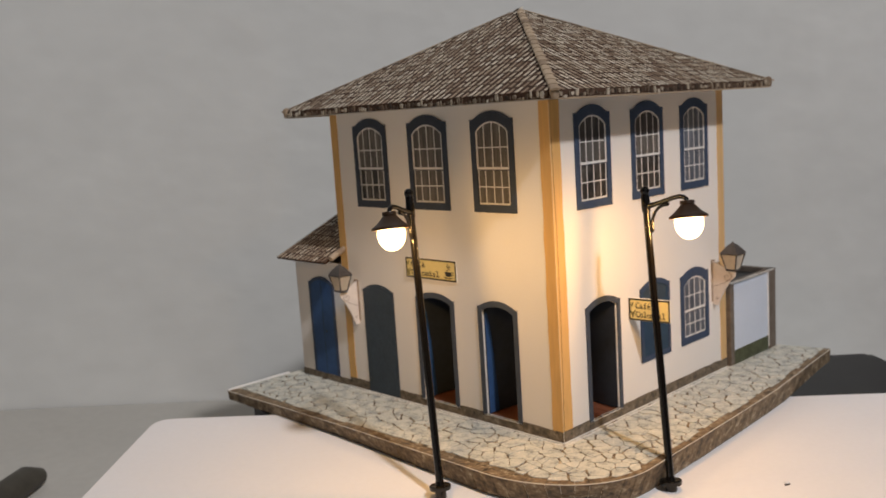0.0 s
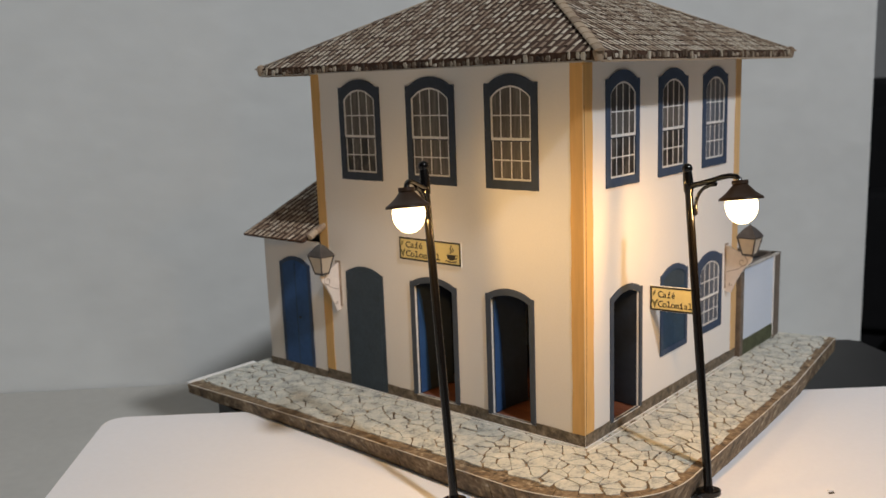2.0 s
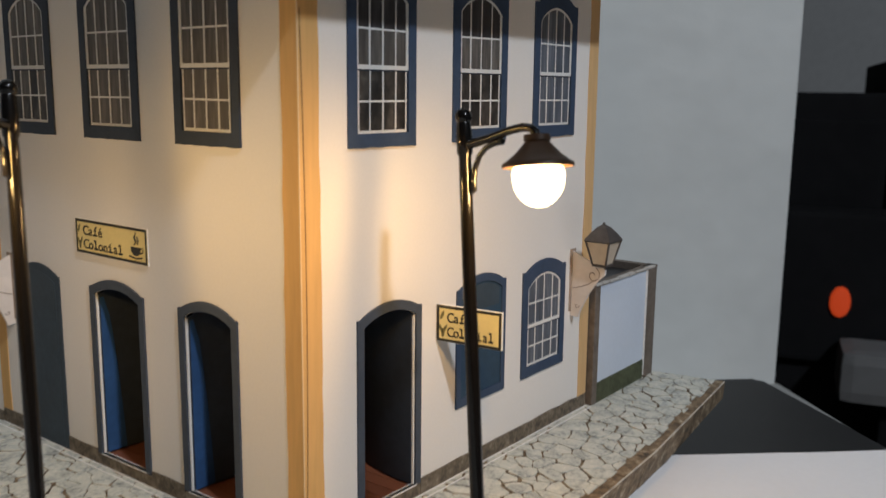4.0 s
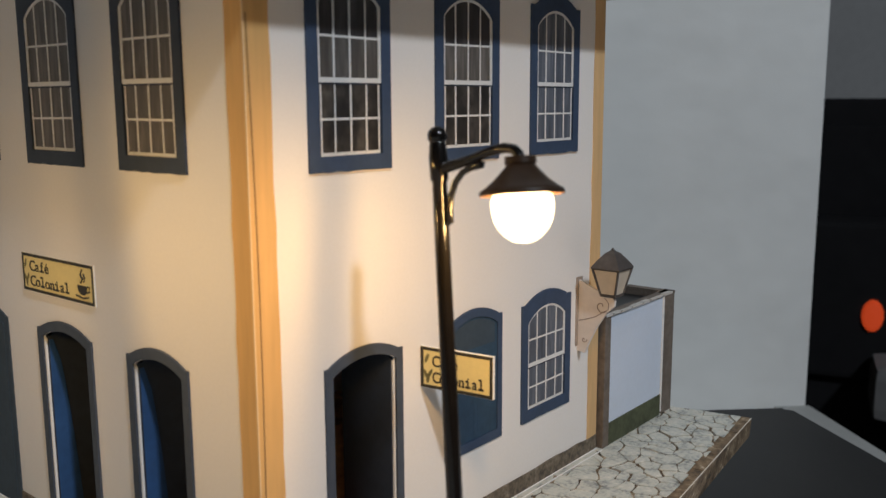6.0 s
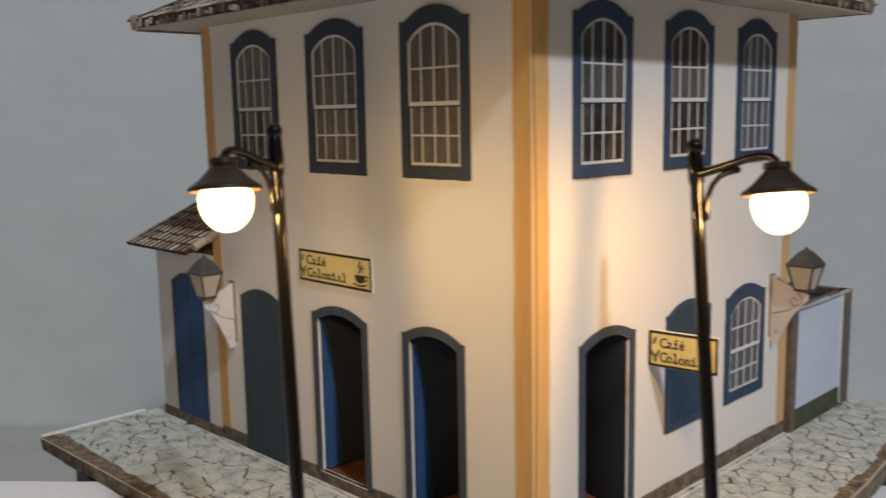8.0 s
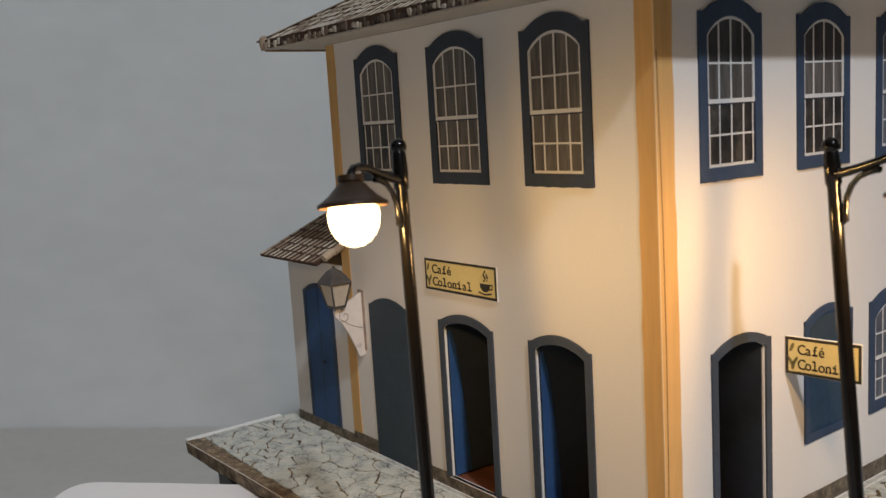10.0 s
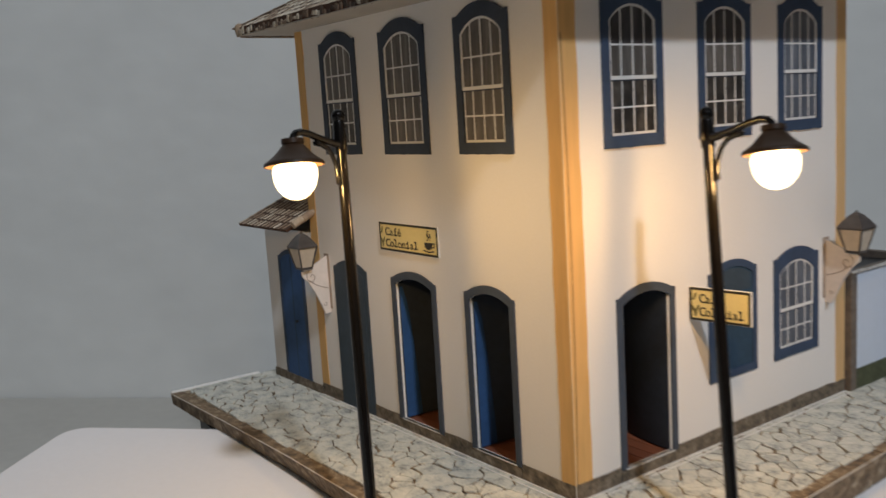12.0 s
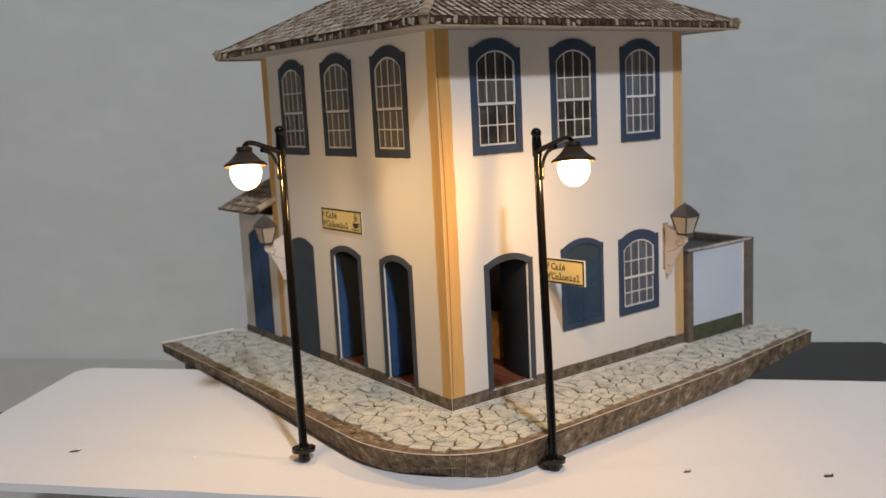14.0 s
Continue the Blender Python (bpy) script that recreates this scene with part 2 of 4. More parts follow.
def box(x0, y0, z0, x1, y1, z1, bevel=0.0, bm=None):
    own = bm is None
    bm = bm or bmesh.new()
    got = bmesh.ops.create_cube(bm, size=1)["verts"]
    for v in got:
        v.co = Vector(((x0 + x1) / 2 + v.co.x * (x1 - x0), (y0 + y1) / 2 + v.co.y * (y1 - y0), (z0 + z1) / 2 + v.co.z * (z1 - z0))) * C
    if bevel and own:
        bmesh.ops.bevel(bm, geom=bm.edges[:], offset=bevel * C, segments=2, affect="EDGES", profile=0.7)
    return bm


ON_LEFT = lambda u, v, w: Vector((w, u, v)) * C       # street front x = 0: u along y, v up, w into the house
ON_RIGHT = lambda u, v, w: Vector((u, w, v)) * C      # side front y = 0: u along x, v up, w into the house
FLAT = lambda u, v, w: Vector((u, v, w)) * C


def sheet(place, outer, holes, w0, w1, bm=None):
    """A flat sheet with openings, from depth w0 to w1."""
    bm = bm or bmesh.new()
    edges = []
    for loop in (outer, *holes):
        vs = [bm.verts.new(place(u, v, w0)) for u, v in loop]
        edges += [bm.edges.new((vs[i], vs[i - 1])) for i in range(len(vs))]
    faces = [g for g in bmesh.ops.triangle_fill(bm, use_beauty=True, use_dissolve=False, edges=edges)["geom"] if isinstance(g, bmesh.types.BMFace)]
    got = bmesh.ops.extrude_face_region(bm, geom=faces)["geom"]
    shift = place(0, 0, w1) - place(0, 0, w0)
    for v in got:
        if isinstance(v, bmesh.types.BMVert):
            v.co += shift
    return bm


def rect(u0, v0, u1, v1):
    return [(u0, v0), (u1, v0), (u1, v1), (u0, v1)]


def arch(u0, u1, v0, vs, vt, step=0.0, n=14):
    """A door or window outline with a low arch; step is the shoulder beside the arch."""
    a, b, rise = u0 + step, u1 - step, vt - vs
    half = (b - a) / 2
    r = (half * half + rise * rise) / (2 * rise)
    lim = math.asin(min(1, half / r))
    arc = [((a + b) / 2 + r * math.sin(k), vt - r + r * math.cos(k)) for k in [lim - 2 * lim * i / n for i in range(n + 1)]]
    sides = [(u0, v0), (u1, v0)] + ([(u1, vs)] if step else [])
    return sides + arc + ([(u0, vs)] if step else [])


def lathe(profile, n=24, bm=None, at=(0, 0)):
    """A turned shape: radius and height pairs about a vertical axis."""
    bm = bm or bmesh.new()
    rings = [[bm.verts.new(Vector((at[0] + r * math.cos(2 * math.pi * i / n), at[1] + r * math.sin(2 * math.pi * i / n), z)) * C) for i in range(n)] for r, z in profile]
    for a, b in zip(rings, rings[1:]):
        for i in range(n):
            bm.faces.new((a[i], a[(i + 1) % n], b[(i + 1) % n], b[i]))
    bm.faces.new(rings[0])
    bm.faces.new(rings[-1])
    return bm


def tube(points, radii, n=12, bm=None):
    """A round bar along a line of points."""
    bm = bm or bmesh.new()
    pts = [Vector(p) for p in points]
    rings = []
    for i, p in enumerate(pts):
        d = (pts[min(i + 1, len(pts) - 1)] - pts[max(i - 1, 0)]).normalized()
        side = d.cross(Vector((0, 1, 0)) if abs(d.y) < 0.9 else Vector((1, 0, 0))).normalized()
        up = side.cross(d)
        r = radii[i] if isinstance(radii, (list, tuple)) else radii
        rings.append([bm.verts.new((p + side * r * math.cos(2 * math.pi * k / n) + up * r * math.sin(2 * math.pi * k / n)) * C) for k in range(n)])
    for a, b in zip(rings, rings[1:]):
        for k in range(n):
            bm.faces.new((a[k], a[(k + 1) % n], b[(k + 1) % n], b[k]))
    bm.faces.new(rings[0])
    bm.faces.new(rings[-1])
    return bm


def lettering(text, size, pitch, squeeze, at, mat, parent):
    """Typewriter-like words: the built-in font's letters at one even pitch, with small foot bars, as one thin mesh."""
    vs, fs = [], []
    for k, letter in enumerate(text):
        cu = bpy.data.curves.new("lettering", "FONT")
        cu.body, cu.size, cu.extrude, cu.offset, cu.align_x = letter, size * C, 0.004 * C, 0.003 * C, "CENTER"
        ob = new("lettering", cu)
        mesh = bpy.data.meshes.new_from_object(ob.evaluated_get(bpy.context.evaluated_depsgraph_get()))
        bpy.data.objects.remove(ob)
        mid, n0 = (k + 0.5) * pitch, len(vs)
        vs += [(v.co.x * squeeze + mid * C, v.co.y, v.co.z) for v in mesh.vertices]
        fs += [tuple(i + n0 for i in p.vertices) for p in mesh.polygons]
        bars = []
        if letter in "fil":
            bars.append((mid - pitch * 0.40, 0, mid + pitch * 0.40, 0.045))
        if letter in "il":
            bars.append((mid - pitch * 0.36, size * (0.72 if letter == "l" else 0.50) - 0.045, mid, size * (0.72 if letter == "l" else 0.50)))
        if letter == "n":
            bars += [(mid - pitch * 0.46, 0, mid - pitch * 0.08, 0.04), (mid + pitch * 0.08, 0, mid + pitch * 0.46, 0.04)]
        for x0, y0, x1, y1 in bars:
            n0 = len(vs)
            vs += [(x * C, y * C, z * C) for z in (-0.003, 0.0045) for x, y in ((x0, y0), (x1, y0), (x1, y1), (x0, y1))]
            fs += [tuple(n0 + i for i in f) for f in ((4, 5, 6, 7), (3, 2, 1, 0), (0, 1, 5, 4), (1, 2, 6, 5), (2, 3, 7, 6), (3, 0, 4, 7))]
    mesh = bpy.data.meshes.new("lettering")
    mesh.from_pydata([tuple(Vector(v) + Vector(at) * C) for v in vs], [], fs)
    return link("lettering", mesh, mat, parent)


# ---- the room ----
WALL = lambda x: 42.47 - 0.722 * x
room = [("wall_north", (-260, 300, -75, 330, 312, 190)), ("wall_east", (330, -260, -75, 342, 312, 190)), ("wall_south", (-260, -272, -75, 342, -260, 190)),
        ("wall_west", (-272, -272, -75, -260, 312, 190))]
# south and west walls and the ceiling are unseen, darkened against bounced light
for name, size in room:
    tagged(part(name, box(*size), FAR_ROOM if name in ("wall_east", "wall_north") else DIM_ROOM if name == "wall_west" else ROOM), "plain wall that closes the room", kind="structure")
tagged(part("ceiling", box(-272, -272, 190, 342, 312, 200), ROOM), "unseen ceiling, darkened so that it returns little light", kind="structure")
tagged(part("floor", box(-272, -272, -85, 342, 312, -75), POST), "dark floor of the room", kind="structure")
# the grey partition that stands behind the model and ends beside the dark cabinets
end, start = Vector((50.8, WALL(50.8))), Vector((-180, WALL(-180)))
back = Vector((0.585, 0.811)) * 14
bm = sheet(FLAT, [tuple(start), tuple(end), tuple(end + back), tuple(start + back)], [], -75, 189.5)
tagged(part("wall_back", bm, PLASTER), "grey plaster wall with faint stains behind the table", kind="structure")
# the table: its back edge against the wall, its right edge ends at the wall's end; seen from the propped-up model it slopes a little
TABLE_Z = lambda x, y: -7.0 - 0.062 * ((x - 3.0) * 0.811 - (y - 40.0) * 0.585)


def on_table(bm, low=-7.0):
    """Shifts a shape that was built over a level table so that it follows the slope."""
    for v in bm.verts:
        v.co.z += (TABLE_Z(v.co.x / C, v.co.y / C) - low) * C
    return bm


bm = sheet(FLAT, [(-120, WALL(-120) - 0.02), (-120, -60), (-15.6, -60), (48.7, WALL(48.7) - 0.02)], [], -9.5, -7.0)
bmesh.ops.bevel(bm, geom=[e for e in bm.edges if abs(e.verts[0].co.z - e.verts[1].co.z) < 1e-6 and e.verts[0].co.z > -0.071], offset=0.002, segments=2, affect="EDGES")
table = thing("table", "grey table with a matt top against the wall", "table")
part("tabletop", on_table(bm), TABLE, table)
bm = sheet(FLAT, [(-15.45, -60), (-13.2, -60), (51.0, WALL(51.0) - 0.02), (48.85, WALL(48.85) - 0.02)], [], -9.5, -6.9)
part("rim", on_table(bm), RIM, table, "pale rim along the table's edge")
for x, y in ((-115, 80), (-115, -55), (-24, -55), (24, 12)):
    part("leg", box(x - 2, y - 2, -75, x + 2, y + 2, TABLE_Z(x, y) - 2.5, 0.3), RIM, table)


# ---- dark furniture far behind, beside the wall's end ----
ahead = Vector((0.955, 0.296, 0))
side = Vector((0.296, -0.955, 0))
m_far = Matrix((( side.x, ahead.x, 0, 0.905), (side.y, ahead.y, 0, 0.150), (0, 0, 1, -0.75), (0, 0, 0, 1)))
cab = thing("black_cabinet", "tall black cabinet standing in the shadow", "cabinet", m=m_far)
part("body", box(-28, 0, 0, 7.0, 40, 84.8, 0.4), BLACK_CABINET, cab)
part("door", box(-27, -1.2, 3, -10.5, -0.05, 82, 0.3), BLACK_CABINET, cab)
part("door", box(-10, -1.2, 3, 6.5, -0.05, 82, 0.3), BLACK_CABINET, cab)
cab = thing("black_rack", "taller black rack with an orange pilot light", "cabinet", m=m_far)
part("body", box(7.3, 0, 0, 60, 42, 88.6, 0.4), BLACK_CABINET, cab)
part("shelf", box(8, -3, 64, 58, 0, 66, 0.2), BLACK_CABINET, cab)
rad = thing("amplifier", "black box with a round orange pilot light", "amplifier", m=m_far)
part("case", box(-6, -9, 57.5, 42, -3.2, 73, 0.5), BLACK_CABINET, rad)
part("foot", box(-5, -8, 0, 41, -3.3, 57.4, 0.3), BLACK_CABINET, rad)
lamp_bm = lathe([(0.3, -9.6), (0.8, -9.5), (1.0, -9.1), (1.0, -8.9)], 20)
for v in lamp_bm.verts:
    v.co = Vector((v.co.x + 3.0 * C, v.co.z, v.co.y * 1.6 + 64.0 * C))
part("pilot_light", lamp_bm, ORANGE, rad, "orange glowing pilot light", smooth=True)
case = thing("grey_case", "mid-grey plastic case in the shadow", "case", m=m_far)
part("body", box(3.0, -16, 55.6, 28, -9.3, 60.7, 1.2), GREY_PLASTIC, case)
part("stand", box(7, -14, 0, 25, -10, 55.5, 0.4), BLACK_CABINET, case)

# ---- supports: the low black case, the black block under the model's back and the white foam board ----
lid_outline = [(27.7, -0.4), (17.0, -13.7), (11.0, -6.0), (11.9, 2.5), (16.8, 11.3)]
case = thing("black_case", "low matt black plastic case on the table beside the model", "case")
bm = sheet(FLAT, lid_outline, [], -3.5, -3.0)
bmesh.ops.bevel(bm, geom=[e for e in bm.edges if min(v.co.z for v in e.verts) > -0.0301], offset=0.0012, segments=3, affect="EDGES")
part("lid", bm, SLAB, case, "flat black lid")
mid = sum((Vector(p) for p in lid_outline), Vector((0, 0))) / len(lid_outline)
bm = sheet(FLAT, [tuple(mid + (Vector(p) - mid) * 0.985) for p in lid_outline], [], -6.99, -3.51)
for v in bm.verts:
    if v.co.z < -0.06:
        v.co.z = (TABLE_Z(v.co.x / C, v.co.y / C) + 0.01) * C
part("body", bm, SLAB, case)
block = thing("support_block", "black block under the back of the model", "block")
bm = sheet(FLAT, [(-3.7, 14.0), (-3.5, 15.5), (8.0, 16.2), (11.2, 3.0), (7.6, 2.8)], [], -6.99, -0.67)
for v in bm.verts:
    if v.co.z < -0.06:
        v.co.z = (TABLE_Z(v.co.x / C, v.co.y / C) + 0.01) * C
part("body", bm, SLAB, block)

BOARD_Z = lambda x, y: -0.95 + 0.03 * y
board = thing("foam_board", "white foam board with pin holes under the lamps", "board")
edge = []
corners = [(-7.5, 17.15), (-15.6, 9.3), (17.6, -24.9), (25.9, -16.4)]
rng = random.Random(4)
for i, (a, b) in enumerate(zip(corners, corners[1:] + corners[:1])):
    a, b, before = Vector(a), Vector(b), Vector(corners[i - 1])
    d0, d1 = (before - a).normalized(), (b - a).normalized()
    for k in range(7):                     # softened corner
        f = k / 6
        edge.append(tuple(a + d0 * 0.9 * (1 - f) ** 2 + d1 * 0.9 * f ** 2))
    n, long = 40, (b - a).length
    for k in range(1, n):
        p = a + d1 * (0.9 + (long - 1.8) * k / n)
        w = rng.uniform(-0.035, 0.035)
        edge.append((p.x + w * 0.7, p.y + w * 0.7))
bm = sheet(FLAT, edge, [], -0.27, 0)
for v in bm.verts:
    v.co.z += BOARD_Z(v.co.x / C, v.co.y / C) * C
part("sheet", bm, BOARD, board)
for x, y, r in ((-10.3, 7.53, 0.16), (3.79, -6.70, 0.11), (6.69, -9.56, 0.15), (-7.5, 4.26, 0.10)):
    bm = bmesh.new()
    z = BOARD_Z(x, y)
    ring = [bm.verts.new(Vector((x + r * (1 + 0.5 * math.cos(2 * k)) * math.cos(k), y + 0.8 * r * (1 + 0.3 * math.sin(3 * k)) * math.sin(k), z + 0.006)) * C) for k in [i * math.pi / 7 for i in range(14)]]
    mid = bm.verts.new(Vector((x, y, z + 0.002)) * C)
    for i in range(14):
        bm.faces.new((ring[i], ring[(i + 1) % 14], mid))
    part("pin_hole", bm, HOLE if x != -7.5 else BOARD, board, "torn pin hole")
    # raised torn lip beside the hole
    bm = lathe([(r * 0.9, z - 0.02), (r * 0.75, z + 0.05), (r * 0.2, z + 0.07)], 9, at=(x + r * 0.9, y + r * 0.75))
    part("torn_lip", bm, BOARD, board, smooth=True)

grip = thing("tool_grip", "dark olive rounded handle lying on the table", "handle")
part("shaft", on_table(tube([(-8.3, 30.8, -6.5), (-9.2, 30.2, -6.3), (-12.5, 27.3, -6.25), (-19, 21.8, -6.25)], [0.42, 0.72, 0.76, 0.76], 16)), DARK_OLIVE, grip, smooth=True)


# ---- pavement: kerb, stones ----
pavement = tagged(new("pavement"), "crazy-paved pavement with a brown kerb round the model house", kind="structure")


def outer_line():
    pts = [(-3.98, 16.9), (-3.82, 12.5), (-3.73, 8.0), (-3.77, 4.0), (-3.79, 1.0)]
    for i in range(1, 20):
        k = math.pi / 2 * i / 20
        pts.append((-0.2 - 3.6 * math.cos(k), 0.5 - 4.29 * math.sin(k)))
    return pts + [(-0.1, -3.79), (1.5, -3.71), (3.9, -3.62), (6.7, -3.50), (10.0, -3.32), (17.25, -2.55)]


def along(pts, step):
    """The line walked at even steps."""
    out, left = [Vector(pts[0])], step
    for a, b in zip(pts, pts[1:]):
        a, b = Vector(a), Vector(b)
        while (b - a).length >= left:
            a = a + (b - a).normalized() * left
            out.append(a.copy())
            left = step
        left -= (b - a).length
    return out


KERB_W, KERB_H = 0.42, 0.66
line = along(outer_line(), 0.25)
inner = []
for i, p in enumerate(line):
    d = (line[min(i + 1, len(line) - 1)] - line[max(i - 1, 0)]).normalized()
    inner.append(p + Vector((-d.y, d.x)) * KERB_W)
inside = [(16.6, 0.4), (0.35, 0.4), (0.35, 16.8)]
bm = sheet(FLAT, [tuple(p) for p in inner] + inside, [], -KERB_H + 0.04, -0.035)
part("bed", bm, JOINT, pavement, "dark joints between the stones")


def kerb_foot(k):
    """The kerb's folded skirt runs inwards to the board: its lower edge in plan, and its height."""
    p, q = line[k], inner[k]
    near = min(1.0, max(0.0, (15.0 - p.y) / 6)) * min(1.0, max(0.0, (15.5 - p.x) / 5))
    low = -0.64 - 0.50 * near
    bend = math.exp(-((p.x + 2.4) ** 2 + (p.y + 2.3) ** 2) / 3.5)
    foot = p + (q - p) / KERB_W * (0.04 + 0.26 * near + 0.52 * bend)
    return foot, max(low, BOARD_Z(foot.x, foot.y) + 0.012)


bm = bmesh.new()
rows = []
for k in range(len(line)):
    p, q = line[k], inner[k]
    foot, low = kerb_foot(k)
    step_in = (q - p) * 0.10
    rows.append([bm.verts.new(Vector((*c, z)) * C) for c, z in ((foot + step_in, low + 0.02), (p + step_in, -0.075), (q - step_in, -0.075), (q, -0.5))])
for a, b in zip(rows, rows[1:]):
    for k in range(4):
        bm.faces.new((a[k], a[(k + 1) % 4], b[(k + 1) % 4], b[k]))
bm.faces.new(rows[0])
bm.faces.new(rows[-1])
part("mortar", bm, MORTAR, pavement, "pale mortar between the kerb stones")
for a, b in ((0, 40), (38, len(line) - 40), (len(line) - 42, len(line))):
    part("fold_line", tube([(*(p + (q - p) * 0.03), -0.02) for p, q in list(zip(line, inner))[a:b]], 0.016, 5), MORTAR, pavement, "pale fold line along the kerb's edge")
part("end_strip", box(-3.9, 16.9, -0.12, -0.4, 17.12, 0.015, 0.02), PAPER_EDGE, pavement, "white paper edge at the pavement's end")

rng = random.Random(11)
i = 0
while i < len(line) - 1:
    curved = 60 < i < 92
    n = rng.choice((2, 2, 3)) if curved else rng.choice((3, 4, 5, 6))
    j = min(i + n, len(line) - 1)
    bm = bmesh.new()
    drop, rise = rng.uniform(-0.005, 0.02), rng.uniform(-0.012, 0.012)
    rows = []
    for k in range(i, j + 1):
        p, q = line[k].copy(), inner[k].copy()
        foot, low = kerb_foot(k)
        if k in (i, j):
            o = k + 1 if k == i else k - 1
            top_gap, low_gap = (0.045, rng.uniform(0.05, 0.11)) if curved else (0.05, rng.uniform(0.04, 0.20)) if rng.random() < 0.35 else (0.012, 0.02)
            foot = foot + (line[o] - line[k]) * low_gap
            p, q = p + (line[o] - line[k]) * top_gap, q + (inner[o] - inner[k]) * top_gap
        e = p + (q - p) * 0.06
        rows.append([bm.verts.new(Vector((*c, z)) * C) for c, z in ((foot, low + drop), (p, -0.05 + rise), (e, -0.02 + rise), (q, -0.02 + rise), (q, -0.55))])
    for a, b in zip(rows, rows[1:]):
        for k in range(5):
            bm.faces.new((a[k], a[(k + 1) % 5], b[(k + 1) % 5], b[k]))
    bm.faces.new(rows[0])
    bm.faces.new(rows[-1])
    part("kerb_stone", bm, KERB, pavement)
    i = j


def clip(poly, a, b):
    """Keeps the part of a polygon to the left of the line from a to b."""
    out = []
    n = b - a
    for p, q in zip(poly, poly[1:] + poly[:1]):
        sp, sq = n.cross(p - a), n.cross(q - a)
        if sp >= 0:
            out.append(p)
        if (sp >= 0) != (sq >= 0):
            out.append(p + (q - p) * (sp / (sp - sq)))
    return out


def paving():
    """Irregular stones: a jittered pattern of cells, each edge set back by half its joint, all bent by one smooth noise."""
    rng = random.Random(5)
    seeds = []
    step = 0.50
    for i in range(-10, 37):
        for j in range(-10, 37):
            x, y = (i + rng.uniform(-0.6, 0.6)) * step, (j + rng.uniform(-0.6, 0.6)) * step
            if (x < 0.8 or y < 0.8) and x < 18 and y < 18 and rng.random() > 0.08:
                seeds.append(Vector((x, y)))
    bound = [Vector(p) for p in inner[::2]] + [Vector(inner[-1])]
    outer_edges, limits = list(zip(bound, bound[1:])), [(Vector((17.2, -3)), Vector((16.5, 0.6))), (Vector((2, 16.85)), Vector((-5, 16.9)))]

    def bend(p):
        a = noise.noise_vector(Vector((p.x * 1.9, p.y * 1.9, 0.3)))
        b = noise.noise_vector(Vector((p.x * 5.5, p.y * 5.5, 7.3)))
        return p + Vector((a.x, a.y)) * 0.13 + Vector((b.x, b.y)) * 0.035

    cells = []
    for k, s in enumerate(seeds):
        near = [(i, o) for i, o in enumerate(seeds) if i != k and (o - s).length < 2.6]
        cell = [s + Vector(c) for c in ((-1.5, -1.5), (1.5, -1.5), (1.5, 1.5), (-1.5, 1.5))]
        for i, o in near:
            mid, d = (s + o) / 2, o - s
            joint = 0.010 + 0.080 * random.Random(min(i, k) * 1009 + max(i, k)).random() ** 1.9
            mid = mid - d.normalized() * joint * 0.5
            cell = clip(cell, mid, mid + Vector((-d.y, d.x)))
            if len(cell) < 3:
                break
        if len(cell) < 3:
            continue
        fine = []
        for p, q in zip(cell, cell[1:] + cell[:1]):
            n = 1 + int((p - q).length / 0.16)
            fine += [bend(p + (q - p) * i / n) for i in range(n)]
        cell = [(fine[i - 1] + p * 6 + fine[(i + 1) % len(fine)]) / 8 for i, p in enumerate(fine)]     # worn corners
        for a, b in limits:
            if len(cell) >= 3:
                cell = clip(cell, a, b)
        ragged = rng.uniform(-0.17, -0.02)                 # the stones meet the kerb unevenly
        for a, b in outer_edges:
            if len(cell) >= 3:
                d = (b - a).normalized()
                shift = Vector((-d.y, d.x)) * ragged
                cell = clip(cell, a + shift, b + shift)
        if len(cell) < 3:
            continue
        mid = sum(cell, Vector((0, 0))) / len(cell)
        if mid.x > 0.2 and mid.y > 0.2 or (mid.y > 0.3 and mid.x > 12):
            continue
        area = abs(sum(p.cross(q) for p, q in zip(cell, cell[1:] + cell[:1]))) / 2
        if area > 0.02:
            cells.append((mid, cell, rng.uniform(-0.008, 0.004)))
    return cells


def stone_faces(cell, lift):
    n = len(cell)
    mid = sum(cell, Vector((0, 0))) / n
    vs = [(p.x * C, p.y * C, -0.05 * C) for p in cell] + [(p.x * C, p.y * C, (lift - 0.008) * C) for p in cell]
    vs += [((p.x + (mid.x - p.x) * 0.03) * C, (p.y + (mid.y - p.y) * 0.03) * C, lift * C) for p in cell]
    fs = [(i, (i + 1) % n, n + (i + 1) % n, n + i) for i in range(n)] + [(n + i, n + (i + 1) % n, 2 * n + (i + 1) % n, 2 * n + i) for i in range(n)]
    return vs, fs + [tuple(range(2 * n, 3 * n))]


def lay_paving():
    cells = sorted(paving(), key=lambda c: (c[0] - Vector((-2, -2))).length)
    for mid, cell, lift in cells[:290]:
        vs, fs = stone_faces(cell, lift)
        mesh = bpy.data.meshes.new("paving_stone")
        mesh.from_pydata(vs, [], fs)
        link("paving_stone", mesh, STONE, pavement)
    vs, fs = [], []
    for mid, cell, lift in cells[290:]:
        a, b = stone_faces(cell, lift)
        fs += [tuple(i + len(vs) for i in f) for f in b]
        vs += a
    if vs:
        mesh = bpy.data.meshes.new("far_paving_stones")
        mesh.from_pydata(vs, [], fs)
        tagged(link("far_paving_stones", mesh, STONE, pavement, "pale paving stones towards the ends"), kind="stuff")


